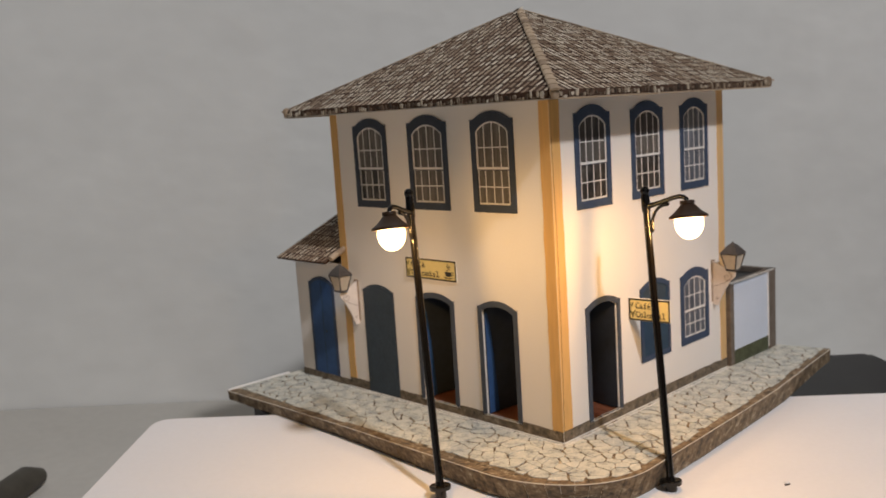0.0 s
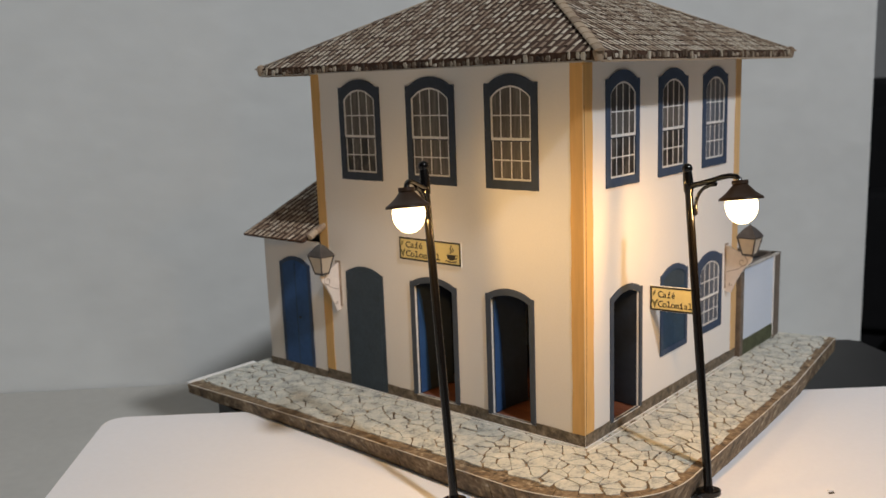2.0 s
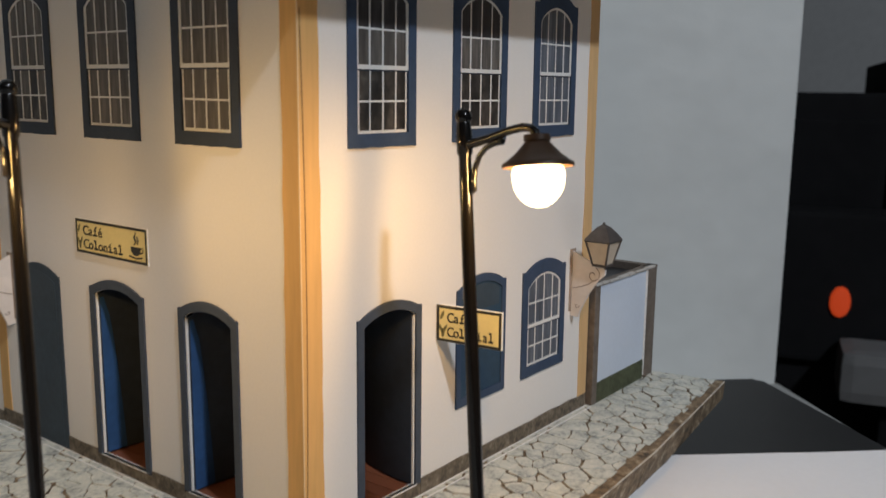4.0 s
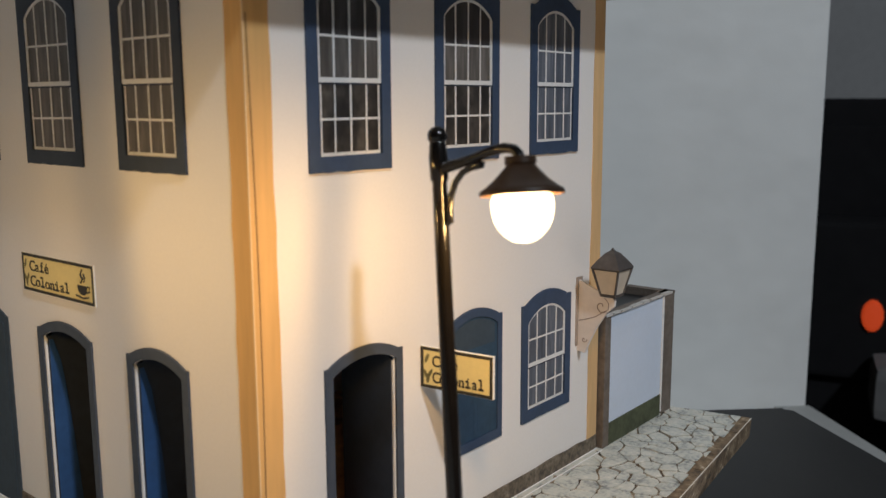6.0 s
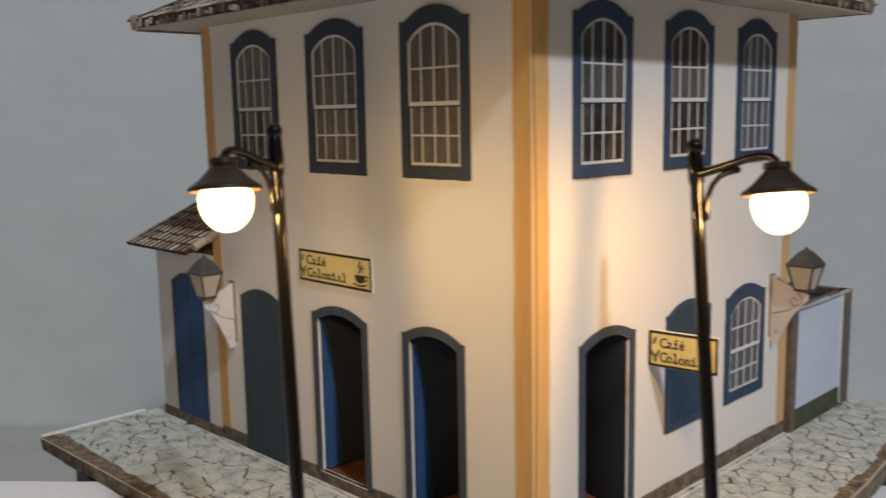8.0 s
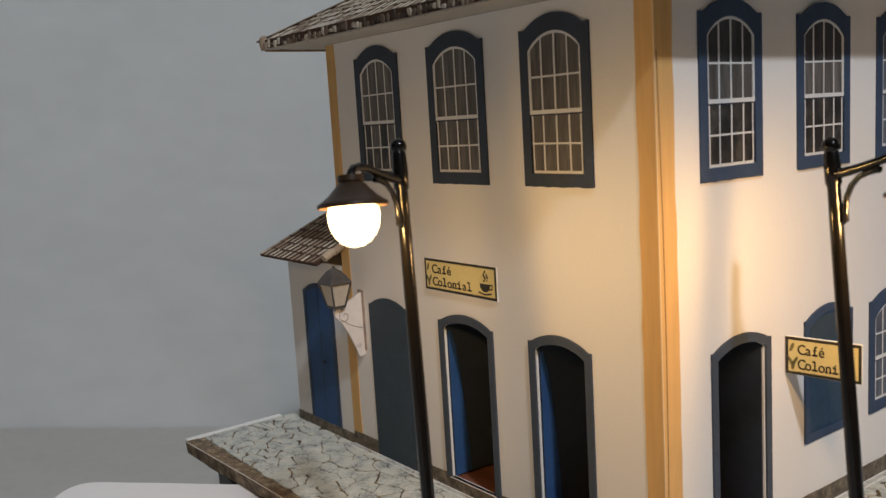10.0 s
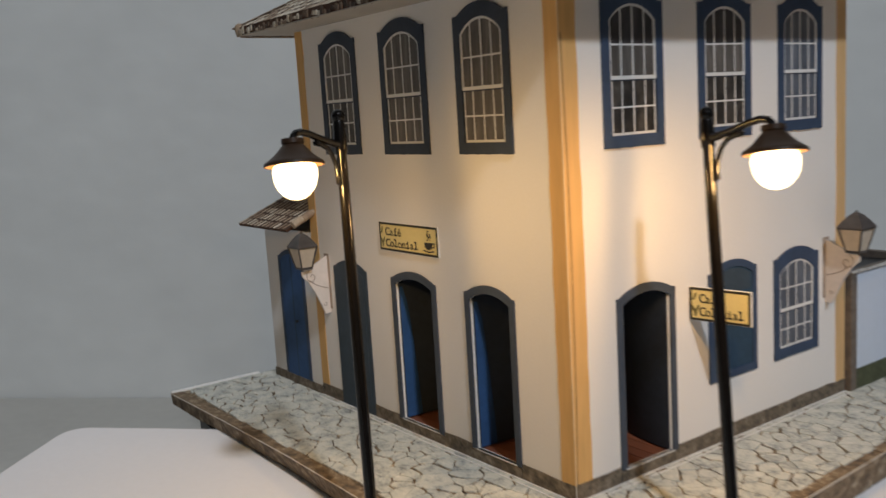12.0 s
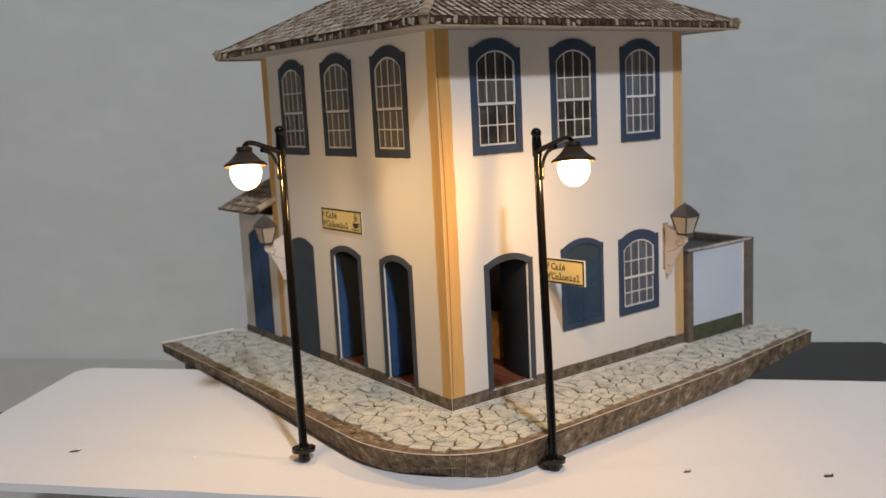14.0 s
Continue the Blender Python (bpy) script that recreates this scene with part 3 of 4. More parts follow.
# ---- the model house ----
HX, HY, HZ = 11.95, 12.52, 12.52
house = thing("model_house", "two-storey paper model of a white colonial house with blue windows", "model house")
LEFT_DOORS, LEFT_WINDOWS = [(1.95, 4.00), (5.33, 7.60)], [(1.67, 3.83), (5.15, 7.42), (8.76, 10.94)]
RIGHT_DOOR, RIGHT_WINDOWS = (1.59, 3.77), [(1.35, 3.52), (4.90, 7.14), (8.43, 10.61)]
SILL = 0.36


def opening(u0, u1):
    return arch(u0 + 0.2, u1 - 0.2, SILL, 4.57, 4.80)


holes = [opening(*d) for d in LEFT_DOORS]
part("wall", sheet(ON_LEFT, rect(0, 0, HY, HZ), holes, 0, 0.05), PAPER, house, "white street wall with arched openings")
part("wall", sheet(ON_RIGHT, rect(0.05, 0, HX, HZ), [opening(*RIGHT_DOOR)], 0, 0.05), PAPER, house, "white side wall with an arched door")
part("wall", box(0.09, HY - 0.09, 0, HX, HY, HZ), PAPER, house)
part("wall", box(HX - 0.09, 0.09, 0, HX, HY - 0.09, HZ), PAPER, house)
# corner strips with slightly uneven inner edges
rng = random.Random(3)


def strip(place, u0, u1, v0, v1, inner_low, out=-0.02):
    n = 18
    pts = [(u0, v0 + (v1 - v0) * k / n) for k in range(n + 1)] + [(u1, v1 - (v1 - v0) * k / n) for k in range(n + 1)]
    wob = [(u + (rng.uniform(-0.022, 0.022) if (k <= n) == inner_low else 0), v) for k, (u, v) in enumerate(pts)]
    return sheet(place, wob, [], out, -0.001)


part("corner_strip", strip(ON_LEFT, 0.0, 0.46, 0.0, HZ - 0.02, False), OCHRE, house, "ochre corner strip")
part("corner_strip", strip(ON_RIGHT, -0.02, 0.54, 0.0, HZ - 0.02, False), OCHRE, house, "ochre corner strip")
part("corner_strip", strip(ON_LEFT, 12.05, HY, 0.0, HZ - 0.02, True), OCHRE, house, "ochre corner strip")
part("corner_strip", strip(ON_RIGHT, 11.44, HX, 0.0, HZ - 0.02, True), OCHRE_PALE, house, "ochre corner strip")
bow = [(0.012 + 0.10 * math.sin(math.pi * min(1.0, k / 20 * 1.12)) ** 0.7 if k < 18 else 0.03, 0.45 + (HZ - 0.6) * k / 20) for k in range(19)]
part("corner_seam", sheet(ON_RIGHT, [(u, v) for u, v in bow] + [(u + 0.026, v) for u, v in reversed(bow)], [], -0.024, -0.0205), SEAM, house, "thin dark seam where the two papers meet")
part("corner_crease", box(-0.03, -0.03, 0.02, -0.005, -0.005, HZ - 0.1), CREASE, house, "pale worn paper crease")


part("corner_crease", box(-0.046, -0.046, 0.02, -0.0355, -0.0355, 0.42), PAPER_EDGE, house, "white worn paper corner of the plinth")


def plinth(place, spans):
    for u0, u1, top in spans:
        n = max(2, int((u1 - u0) / 0.5))
        low = [(u0, -0.02), (u1, -0.02)]
        high = [(u1 - (u1 - u0) * k / n, top + (rng.uniform(-0.025, 0.025) if 0 < k < n else 0)) for k in range(n + 1)]
        part("plinth", sheet(place, low + high, [], -0.035, -0.002), PLINTH, house, "brown printed stone plinth")


plinth(ON_LEFT, [(-0.035, 1.93, 0.42), (1.95, 4.00, 0.30), (4.02, 5.31, 0.43), (5.33, 7.60, 0.30), (7.62, 9.02, 0.42), (11.13, 12.5, 0.43)])
plinth(ON_RIGHT, [(-0.001, 1.57, 0.44), (1.59, 3.77, 0.31), (3.79, 11.93, 0.43)])


part("base_line", box(-0.055, -0.055, -0.02, -0.037, HY + 0.02, 0.022), PAPER_EDGE, house, "white paper edge along the wall's foot")
part("base_line", box(-0.24, -0.24, -0.02, -0.215, HY + 0.02, 0.012), PAPER_EDGE, house, "white paper edge of the base sheet")
part("base_line", box(-0.215, -0.24, -0.02, HX, -0.215, 0.012), PAPER_EDGE, house, "white paper edge of the base sheet")
part("base_line", box(-0.037, -0.055, -0.02, HX, -0.037, 0.022), PAPER_EDGE, house, "white paper edge along the wall's foot")


def ring(place, u0, u1, v0, vs, vt, inset, in_v0, in_vs, in_vt, out):
    return sheet(place, arch(u0, u1, v0, vs, vt, 0.10), [arch(u0 + inset, u1 - inset, in_v0, in_vs, in_vt)], -out, -0.001)


def window(place, u0, u1, v0, vs, vt, mat=BLUE, dark="", pane=PANE):
    """A blue framed sash window of four by four panes, the top row under an arch."""
    inset = 0.26
    a, b = u0 + inset, u1 - inset
    base, spring, crown = v0 + 0.30, vs - 0.47, vt - 0.38
    mid, half, rise = (a + b) / 2, (b - a) / 2, crown - spring

    def crown_at(u, drop=0.0, pinch=0.0):
        """The height of the sash's flattened arch over u."""
        f, tall_by = min(1.0, abs(u - mid) / (half - pinch)), rise - drop
        r = (half * half + tall_by * tall_by) / (2 * tall_by)
        return spring + tall_by - r + math.sqrt(r * r - (f * half) ** 2)

    def light(lo, pinch=0.0, drop=0.0, k=16):
        us = [mid + (half - pinch) * math.cos(math.pi * i / k) for i in range(k + 1)]
        return [(a + pinch, lo), (b - pinch, lo)] + [(u, crown_at(u, drop, pinch)) for u in us]

    ear = 0.27
    head = arch(u0 + ear, u1 - ear, v0, vs + 0.06, vt, n=16)[2:]
    n = 14
    cut = [(u0 + (u1 - u0) * k / n, v0 + rng.uniform(-0.013, 0.011)) for k in range(n + 1)]     # an uneven cut
    shape = cut + [(u1, vs + 0.01), (u1 - 0.17, vs + 0.005)] + head + [(u0 + 0.17, vs + 0.005), (u0, vs + 0.01)]
    frame_ob = part("window", sheet(place, shape, [light(base)], -0.05, -0.001), mat, house, "arched blue window frame")
    tall = crown - base
    rail = base + tall * 0.432
    bars = [base + tall * 0.215, base + tall * 0.690]
    t = 0.042
    part("sash", sheet(place, light(rail), [light(rail + 0.05, 0.06, 0.06)], -0.030, -0.001), SASH, frame_ob, "white upper sash")
    lower = sheet(place, rect(a + 0.05, base, b - 0.05, rail), [rect(a + 0.085, base + 0.06, b - 0.085, rail - 0.02)], -0.024, -0.001)
    part("sash", lower, SASH, frame_ob, "white lower sash set behind the upper one")
    # shade beside the recessed lower sash, drawn as a dark strip
    part("gap_strip", sheet(place, rect(a + 0.004, base + 0.004, b - 0.004, rail - 0.07), [rect(a + 0.048, base + 0.02, b - 0.048, rail - 0.08)], -0.010, -0.001), NAVY, frame_ob, "dark strip drawn as the shadow beside the lower sash")
    part("meeting_rail", sheet(place, rect(a + 0.01, rail - 0.02, b - 0.01, rail + 0.072), [], -0.040, -0.001), SASH, frame_ob, "white meeting rail")
    # the rail's shadow line, drawn as a dark strip
    part("rail_shadow_gap", sheet(place, rect(a + 0.02, rail - 0.055, b - 0.02, rail - 0.021), [], -0.027, -0.001), NAVY, frame_ob, "dark strip drawn as the shadow line under the meeting rail")
    cols = [a + (b - a) * k / 4 for k in (1, 2, 3)]
    for v in bars:
        sway = rng.uniform(-0.012, 0.012)
        part("sash_bar", sheet(place, [(a + 0.03, v - t / 2 - sway), (b - 0.03, v - t / 2 + sway), (b - 0.03, v + t / 2 + sway), (a + 0.03, v + t / 2 - sway)], [], -0.026, -0.001), SASH, frame_ob, "white sash bar")
    for k, u in enumerate(cols):
        lean = rng.uniform(-0.015, 0.015)
        for lo, hi in ((base + 0.03, rail - 0.05), (rail + 0.05, crown_at(u) - 0.03)):
            w = t * rng.uniform(0.8, 1.1) / 2
            part("sash_bar", sheet(place, [(u - w, lo), (u + w, lo), (u + w + lean, hi), (u - w + lean, hi)], [], -0.024, -0.001), SASH, frame_ob, "white sash bar")
    us = [a + 0.065] + cols + [b - 0.065]
    vs_ = [base + 0.055, bars[0], rail, bars[1], crown]
    for i in range(4):
        for j in range(4):
            p0, p1, q0, q1 = us[i] + 0.01, us[i + 1] - 0.01, vs_[j] + 0.01, vs_[j + 1] - 0.01
            if j < 3:
                loop = rect(p0, q0, p1, q1)
            else:
                loop = [(p0, q0), (p1, q0)] + [(p1 - (p1 - p0) * k / 4, crown_at(p1 - (p1 - p0) * k / 4) - 0.04) for k in range(5)]
            look_of = (PANE_DARK, PANE_DARK, pane, PANE_TOP)[j] if dark == "all" else PANE_DARK if dark and (j == 0 or j == 1 and i % 2) else pane
            part("pane", sheet(place, loop, [], -0.012 - 0.002 * ((i + j) % 2), -0.001), look_of, frame_ob)
    return frame_ob


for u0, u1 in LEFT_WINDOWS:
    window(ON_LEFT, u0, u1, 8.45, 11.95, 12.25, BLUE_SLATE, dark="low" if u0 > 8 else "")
for u0, u1 in RIGHT_WINDOWS:
    window(ON_RIGHT, u0, u1, 8.45, 11.95, 12.25, dark="all" if u0 < 8 else "", pane=PANE if u0 < 8 else PANE_BLUE)
window(ON_RIGHT, 8.16, 10.42, 1.80, 4.78, 5.05, pane=PANE_BLUE)

# blue shuttered window on the side wall
shut = part("shuttered_window", ring(ON_RIGHT, 5.16, 7.31, 1.78, 4.82, 5.10, 0.18, 2.0, 4.62, 4.90, 0.05), BLUE, house, "blue frame with closed blue shutters")
full = arch(5.34, 7.13, 2.0, 4.62, 4.90, n=16)
crown = [q for q in full if q[1] > 4.6]
for k in (0, 1):
    u0, u1 = ((5.34, 6.23), (6.24, 7.13))[k]
    loop = [(u0, 2.0), (u1, 2.0)] + sorted([q for q in crown if u0 - 0.01 <= q[0] <= u1 + 0.01] + [(u1 if k == 0 else u0, 4.89)], reverse=True)
    leaf = part("shutter", sheet(ON_RIGHT, loop, [], -0.018, -0.001), BLUE_DEEP, shut, "deep blue shutter leaf")
    for lo, hi in ((2.12, 3.0), (3.12, 4.05)):
        part("shutter_panel", sheet(ON_RIGHT, rect(u0 + 0.13, lo, u1 - 0.13, hi), [], -0.021, -0.018), BLUE_DEEP, leaf)
# top of the window in a darker slate than the shutters below
top = [(5.44, 4.18), (7.03, 4.18)] + [(u, v - 0.06) for u, v in crown if 5.44 < u < 7.03]
part("transom", sheet(ON_RIGHT, top, [], -0.022, -0.0185), SLATE, shut, "darker slate area under the arch")
part("latch", box(6.17, -0.05, 3.15, 6.30, -0.026, 3.4, 0.01), SLATE, shut, "dark latch")


def doorway(place, u0, u1, hinge, swing, wedge):
    """A framed opening with a leaf swung inwards; hinge is the jamb's u, swing the leaf's lean along u. A blue piece
    for the leaf's lit part is optional.
    """
    fr = part("doorway", ring(place, u0, u1, SILL - 0.02, 4.76, 5.02, 0.2, SILL, 4.57, 4.80, 0.05), DOOR_FRAME, house, "slate blue arched door frame")
    bm = bmesh.new()
    n = 10
    rows = []
    for k in range(n + 1):
        f = k / n
        w = 0.06 + 1.75 * f
        u = hinge + swing * f * f
        top = 4.55 + 0.20 * math.sin(math.pi * min(1.0, f * 0.95))
        rows.append([bm.verts.new(place(u + d, v, w)) for d, v in ((-0.035, SILL), (0.035, SILL), (0.035, top), (-0.035, top))])
    for a, b in zip(rows, rows[1:]):
        for k in range(4):
            bm.faces.new((a[k], a[(k + 1) % 4], b[(k + 1) % 4], b[k]))
    bm.faces.new(rows[0])
    bm.faces.new(rows[-1])
    part("door_leaf", bm, NAVY, fr, "dark door leaf standing open inwards")
    # light painted in: blue where light falls on the leaf, dark tone for the rest
    if wedge:
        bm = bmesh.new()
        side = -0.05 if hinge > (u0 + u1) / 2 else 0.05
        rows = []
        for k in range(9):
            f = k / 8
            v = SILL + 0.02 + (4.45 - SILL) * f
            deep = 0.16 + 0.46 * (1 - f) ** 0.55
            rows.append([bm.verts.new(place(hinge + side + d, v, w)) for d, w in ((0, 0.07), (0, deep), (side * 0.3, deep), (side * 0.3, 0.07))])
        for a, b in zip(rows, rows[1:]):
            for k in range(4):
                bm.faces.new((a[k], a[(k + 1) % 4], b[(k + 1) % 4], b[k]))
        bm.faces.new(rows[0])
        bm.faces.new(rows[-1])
        part("paper_flap", bm, BLUE_LEAF, fr, "tapered blue wedge painted as the lit part of the leaf")
    sgn = 1 if hinge < (u0 + u1) / 2 else -1
    part("paper_edge", sheet(place, rect(hinge - sgn * 0.016, SILL, hinge + sgn * 0.010, 4.5), [], 0.004, 0.055), PAPER_EDGE, fr, "white cut paper edge")
    curve = arch(u0 + 0.205, u1 - 0.205, SILL, 4.57, 4.797, n=16)[2:]
    far = curve[9:] if place is ON_RIGHT else curve[3:12]
    bm = bmesh.new()
    rows = [[bm.verts.new(place(u, v - d, w)) for d, w in ((0, 0.0), (0.022, 0.004), (0.022, 0.05), (0, 0.05))] for u, v in far]
    for a, b in zip(rows, rows[1:]):
        for k in range(4):
            bm.faces.new((a[k], a[(k + 1) % 4], b[(k + 1) % 4], b[k]))
    bm.faces.new(rows[0])
    bm.faces.new(rows[-1])
    part("paper_edge", bm, PAPER_EDGE if place is ON_RIGHT else DOOR_FRAME, fr, "curled paper edge under the arch")
    part("threshold", sheet(place, rect(u0 + 0.16, SILL - 0.035, u1 - 0.16, SILL), [], -0.052, 0.08), PAPER_EDGE, fr, "white paper threshold")
    return fr


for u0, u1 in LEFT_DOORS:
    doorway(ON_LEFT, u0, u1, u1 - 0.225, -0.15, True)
doorway(ON_RIGHT, *RIGHT_DOOR, RIGHT_DOOR[1] - 0.225, 0.31, False)

closed = part("closed_door", sheet(ON_LEFT, arch(9.04, 11.11, 0.02, 4.76, 5.02, 0.08), [], -0.03, -0.001), SLATE, house, "closed dark slate door")
part("door_panel", sheet(ON_LEFT, arch(9.24, 10.91, 0.25, 4.55, 4.80), [], -0.045, -0.03), SLATE, closed)

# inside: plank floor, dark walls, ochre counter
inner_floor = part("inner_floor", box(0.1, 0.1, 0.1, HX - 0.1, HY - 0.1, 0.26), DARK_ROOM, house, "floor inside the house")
for k in range(18):
    x = 0.12 + k * 0.42
    part("plank", box(x, 0.1, 0.26, x + 0.40, 7.9, 0.31 + rng.uniform(0, 0.012)), WOOD, inner_floor)
part("inner_wall", box(7.7, 0.1, 0.26, 7.8, HY - 0.1, 7.2), INNER_PAPER, house, "brown-grey inner wall")
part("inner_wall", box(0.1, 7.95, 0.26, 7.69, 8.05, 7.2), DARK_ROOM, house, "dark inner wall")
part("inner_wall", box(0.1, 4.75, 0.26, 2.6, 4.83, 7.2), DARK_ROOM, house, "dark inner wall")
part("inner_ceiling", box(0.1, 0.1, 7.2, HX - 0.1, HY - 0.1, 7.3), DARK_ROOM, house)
counter = thing("counter", "small ochre counter on the plank floor inside the house", "counter")
part("body", box(4.35, 2.7, 0.325, 6.3, 4.4, 2.15, 0.03), COUNTER, counter)
part("top", box(4.28, 2.62, 2.16, 6.36, 4.46, 2.26, 0.02), COUNTER, counter)


# ---- roofs ----
TILE_PITCH, TILE_LONG = 0.315, 0.43


def tile_mesh(name="roof_tile"):
    """One barrel tile: half round, wider at its lower end, closed at the front."""
    w0, w1, h, n = 0.076, 0.058, 0.020, 5
    vs, fs = [], []
    for y, w, lift in ((-0.02, w0, 0.010), (TILE_LONG * 0.86, w1, 0.0)):
        for k in range(n + 1):
            a = math.pi * k / n
            vs.append((-w * math.cos(a) * C, y * C, (h * math.sin(a) + lift) * C))
    fs = [(k, k + 1, n + 2 + k, n + 1 + k) for k in range(n)] + [tuple(range(n, -1, -1))]
    mesh = bpy.data.meshes.new(name)
    mesh.from_pydata(vs, [], fs)
    mesh.materials.append(TILE)
    return mesh, vs, fs


TILE_MESH, TILE_VS, TILE_FS = tile_mesh()


def tiled_face(parent, base, along_v, up_v, normal, wide, high, left_at, right_at, single, sag=0.0):
    """Rows of tiles on a sloping face. base: its lower left corner; left_at and right_at: where the face's sides run at a height.
    single: how many of the lowest courses become tiles of their own."""
    rng = random.Random(int(wide * 100))
    vs, fs = [], []
    turn = Matrix((along_v, up_v, normal)).transposed().to_4x4()
    courses = int(high / TILE_LONG)
    for r in range(courses + 1):
        v = r * TILE_LONG
        k = 0
        while True:
            u = (k + 0.5) * TILE_PITCH
            k += 1
            if u > wide:
                break
            mid = min(v + TILE_LONG * 0.6, high)
            if u < left_at(mid) - 0.10 or u > right_at(mid) + 0.10:
                continue
            dip = -sag * math.sin(math.pi * min(1, v / high)) if sag else 0
            p = (Vector(base) + along_v * (u + rng.uniform(-0.02, 0.02)) + up_v * (v + rng.uniform(-0.03, 0.03)) + normal * (0.012 + dip)) * C
            m = Matrix.Translation(p) @ turn @ Matrix.Rotation(rng.uniform(-0.07, 0.07), 4, "Z") @ Matrix.Diagonal((rng.uniform(0.8, 1.2), rng.uniform(0.86, 1.04), rng.uniform(0.8, 1.2), 1))
            if single(u, r):
                ob = new("roof_tile", TILE_MESH)
                ob.parent, ob.matrix_basis = parent, m
            else:
                n0 = len(vs)
                vs += [tuple(m @ Vector(c)) for c in TILE_VS]
                fs += [tuple(i + n0 for i in f) for f in TILE_FS]
    if vs:
        mesh = bpy.data.meshes.new("upper_roof_tiles")
        mesh.from_pydata(vs, [], fs)
        tagged(link("upper_roof_tiles", mesh, TILE_MANY, parent, "weathered brown roof tiles"), kind="stuff")


E0, E1 = Vector((-1.40, -1.44)), Vector((13.55, 13.93))     # eaves rectangle
EAVE_Z, APEX = 12.78, Vector((5.98, 6.25, 16.5))
SOFFIT_Z = 12.53


def build_roof():
    ring0 = [Vector((E0.x, E0.y, EAVE_Z)), Vector((E1.x, E0.y, EAVE_Z)), Vector((E1.x, E1.y, EAVE_Z)), Vector((E0.x, E1.y, EAVE_Z))]
    bm = bmesh.new()
    low = [bm.verts.new(p * C) for p in ring0]
    top = bm.verts.new(APEX * C)
    for i in range(4):
        bm.faces.new((low[i], low[(i + 1) % 4], top))
    bm.faces.new(list(reversed(low)))
    roof = part("roof", bm, ROOF_BASE, house, "hipped roof of brown barrel tiles")
    part("soffit", box(E0.x + 0.06, E0.y + 0.06, SOFFIT_Z, E1.x - 0.06, E1.y - 0.06, SOFFIT_Z + 0.06), SOFFIT, roof, "cream card soffit")
    rng = random.Random(8)
    sides = [(E0.x, E0.y, E1.x, E0.y), (E1.x, E0.y, E1.x, E1.y), (E1.x, E1.y, E0.x, E1.y), (E0.x, E1.y, E0.x, E0.y)]
    for x0, y0, x1, y1 in sides:
        a, b = Vector((x0, y0, 0)), Vector((x1, y1, 0))
        d = (b - a).normalized()
        out = Vector((d.y, -d.x, 0))
        m = Matrix((d, -out, Vector((0, 0, 1)))).transposed()
        long = (b - a).length
        n = int(long / 0.17)
        low_edge = [(long * k / n, SOFFIT_Z + rng.uniform(-0.035, 0.03)) for k in range(n + 1)]
        bm = sheet(lambda u, v, w: (a + m @ Vector((u, w, v))) * C, low_edge + [(long, EAVE_Z + 0.02), (0, EAVE_Z + 0.02)], [], 0.0, 0.06)
        part("fascia", bm, ROOF_BASE, roof, "dark brown paper fascia")
        lip = sheet(lambda u, v, w: (a + m @ Vector((u, w, v))) * C, rect(0.1, SOFFIT_Z - (0.06 if y0 == y1 else 0.03), long - 0.1, SOFFIT_Z + 0.005), [], -0.03, -0.001)
        part("soffit_lip", lip, HIP if y0 == y1 else SOFFIT, roof, "thin card edge under the eaves")
        part("hip_end", lathe([(0.12, SOFFIT_Z - 0.03), (0.15, SOFFIT_Z + 0.1), (0.17, EAVE_Z - 0.02), (0.15, EAVE_Z + 0.1), (0.06, EAVE_Z + 0.16)], 12, at=(x0 + d.x * 0.06 - out.x * 0.06, y0 + d.y * 0.06 - out.y * 0.06)), HIP, roof, "pale end of the hip tiles", smooth=True)
        vs, fs = [], []
        k = 0.0
        while k < long - 0.2:
            w, h = rng.uniform(0.06, 0.17), rng.uniform(0.09, 0.25)
            z0 = SOFFIT_Z + rng.uniform(-0.02, 0.07)
            n0 = len(vs)
            skew = rng.uniform(-0.5, 0.5)
            for du, dz in ((skew * 0.3, h * 0.5), (0.12 + skew * 0.5, h * 0.1), (0.88 + skew * 0.5, 0), (1 + skew * 0.2, h * 0.6), (0.8 - skew * 0.2, h), (0.2 - skew * 0.2, h * 0.95)):
                p = (a + d * (k + 0.05 + w * du)) * C
                for o in (0.004, 0.055):
                    vs.append((p.x + out.x * o * C, p.y + out.y * o * C, (z0 + dz) * C))
            fs += [tuple(n0 + 2 * i + 1 for i in range(6)), tuple(n0 + 2 * i for i in reversed(range(6)))]
            fs += [(n0 + 2 * i, n0 + 2 * ((i + 1) % 6), n0 + 2 * ((i + 1) % 6) + 1, n0 + 2 * i + 1) for i in range(6)]
            k += w + rng.uniform(0.04, 0.11)
        mesh = bpy.data.meshes.new("eaves_edging")
        mesh.from_pydata(vs, [], fs)
        tagged(link("eaves_edging", mesh, EDGING, roof, "pale ends of the eaves tiles"), kind="stuff")
    for i in range(4):
        a, b = ring0[i], ring0[(i + 1) % 4]
        d = (b - a).normalized()
        foot = a + d * (APEX - a).dot(d)
        up = (APEX - foot)
        high = up.length
        up = up.normalized()
        apex_u, wide = (foot - a).length, (b - a).length
        left = lambda v, h=high, c=apex_u: c * v / h
        right = lambda v, h=high, c=apex_u, w=wide: w - (w - c) * v / h
        if i == 0:
            single = lambda u, r: r < 4 and u < 12.5
        elif i == 3:
            single = lambda u, r, w=wide: r < 4 and u > w - 12.5
        else:
            single = lambda u, r: False
        tiled_face(roof, a, d, up, d.cross(up), wide, high, left, right, single)
        # hip cap: overlapping half-round cover tiles from the corner to the top
        pts = [Vector((0, -0.12))] + along([(0, 0.4), (0, (APEX - a).length)], 0.55)
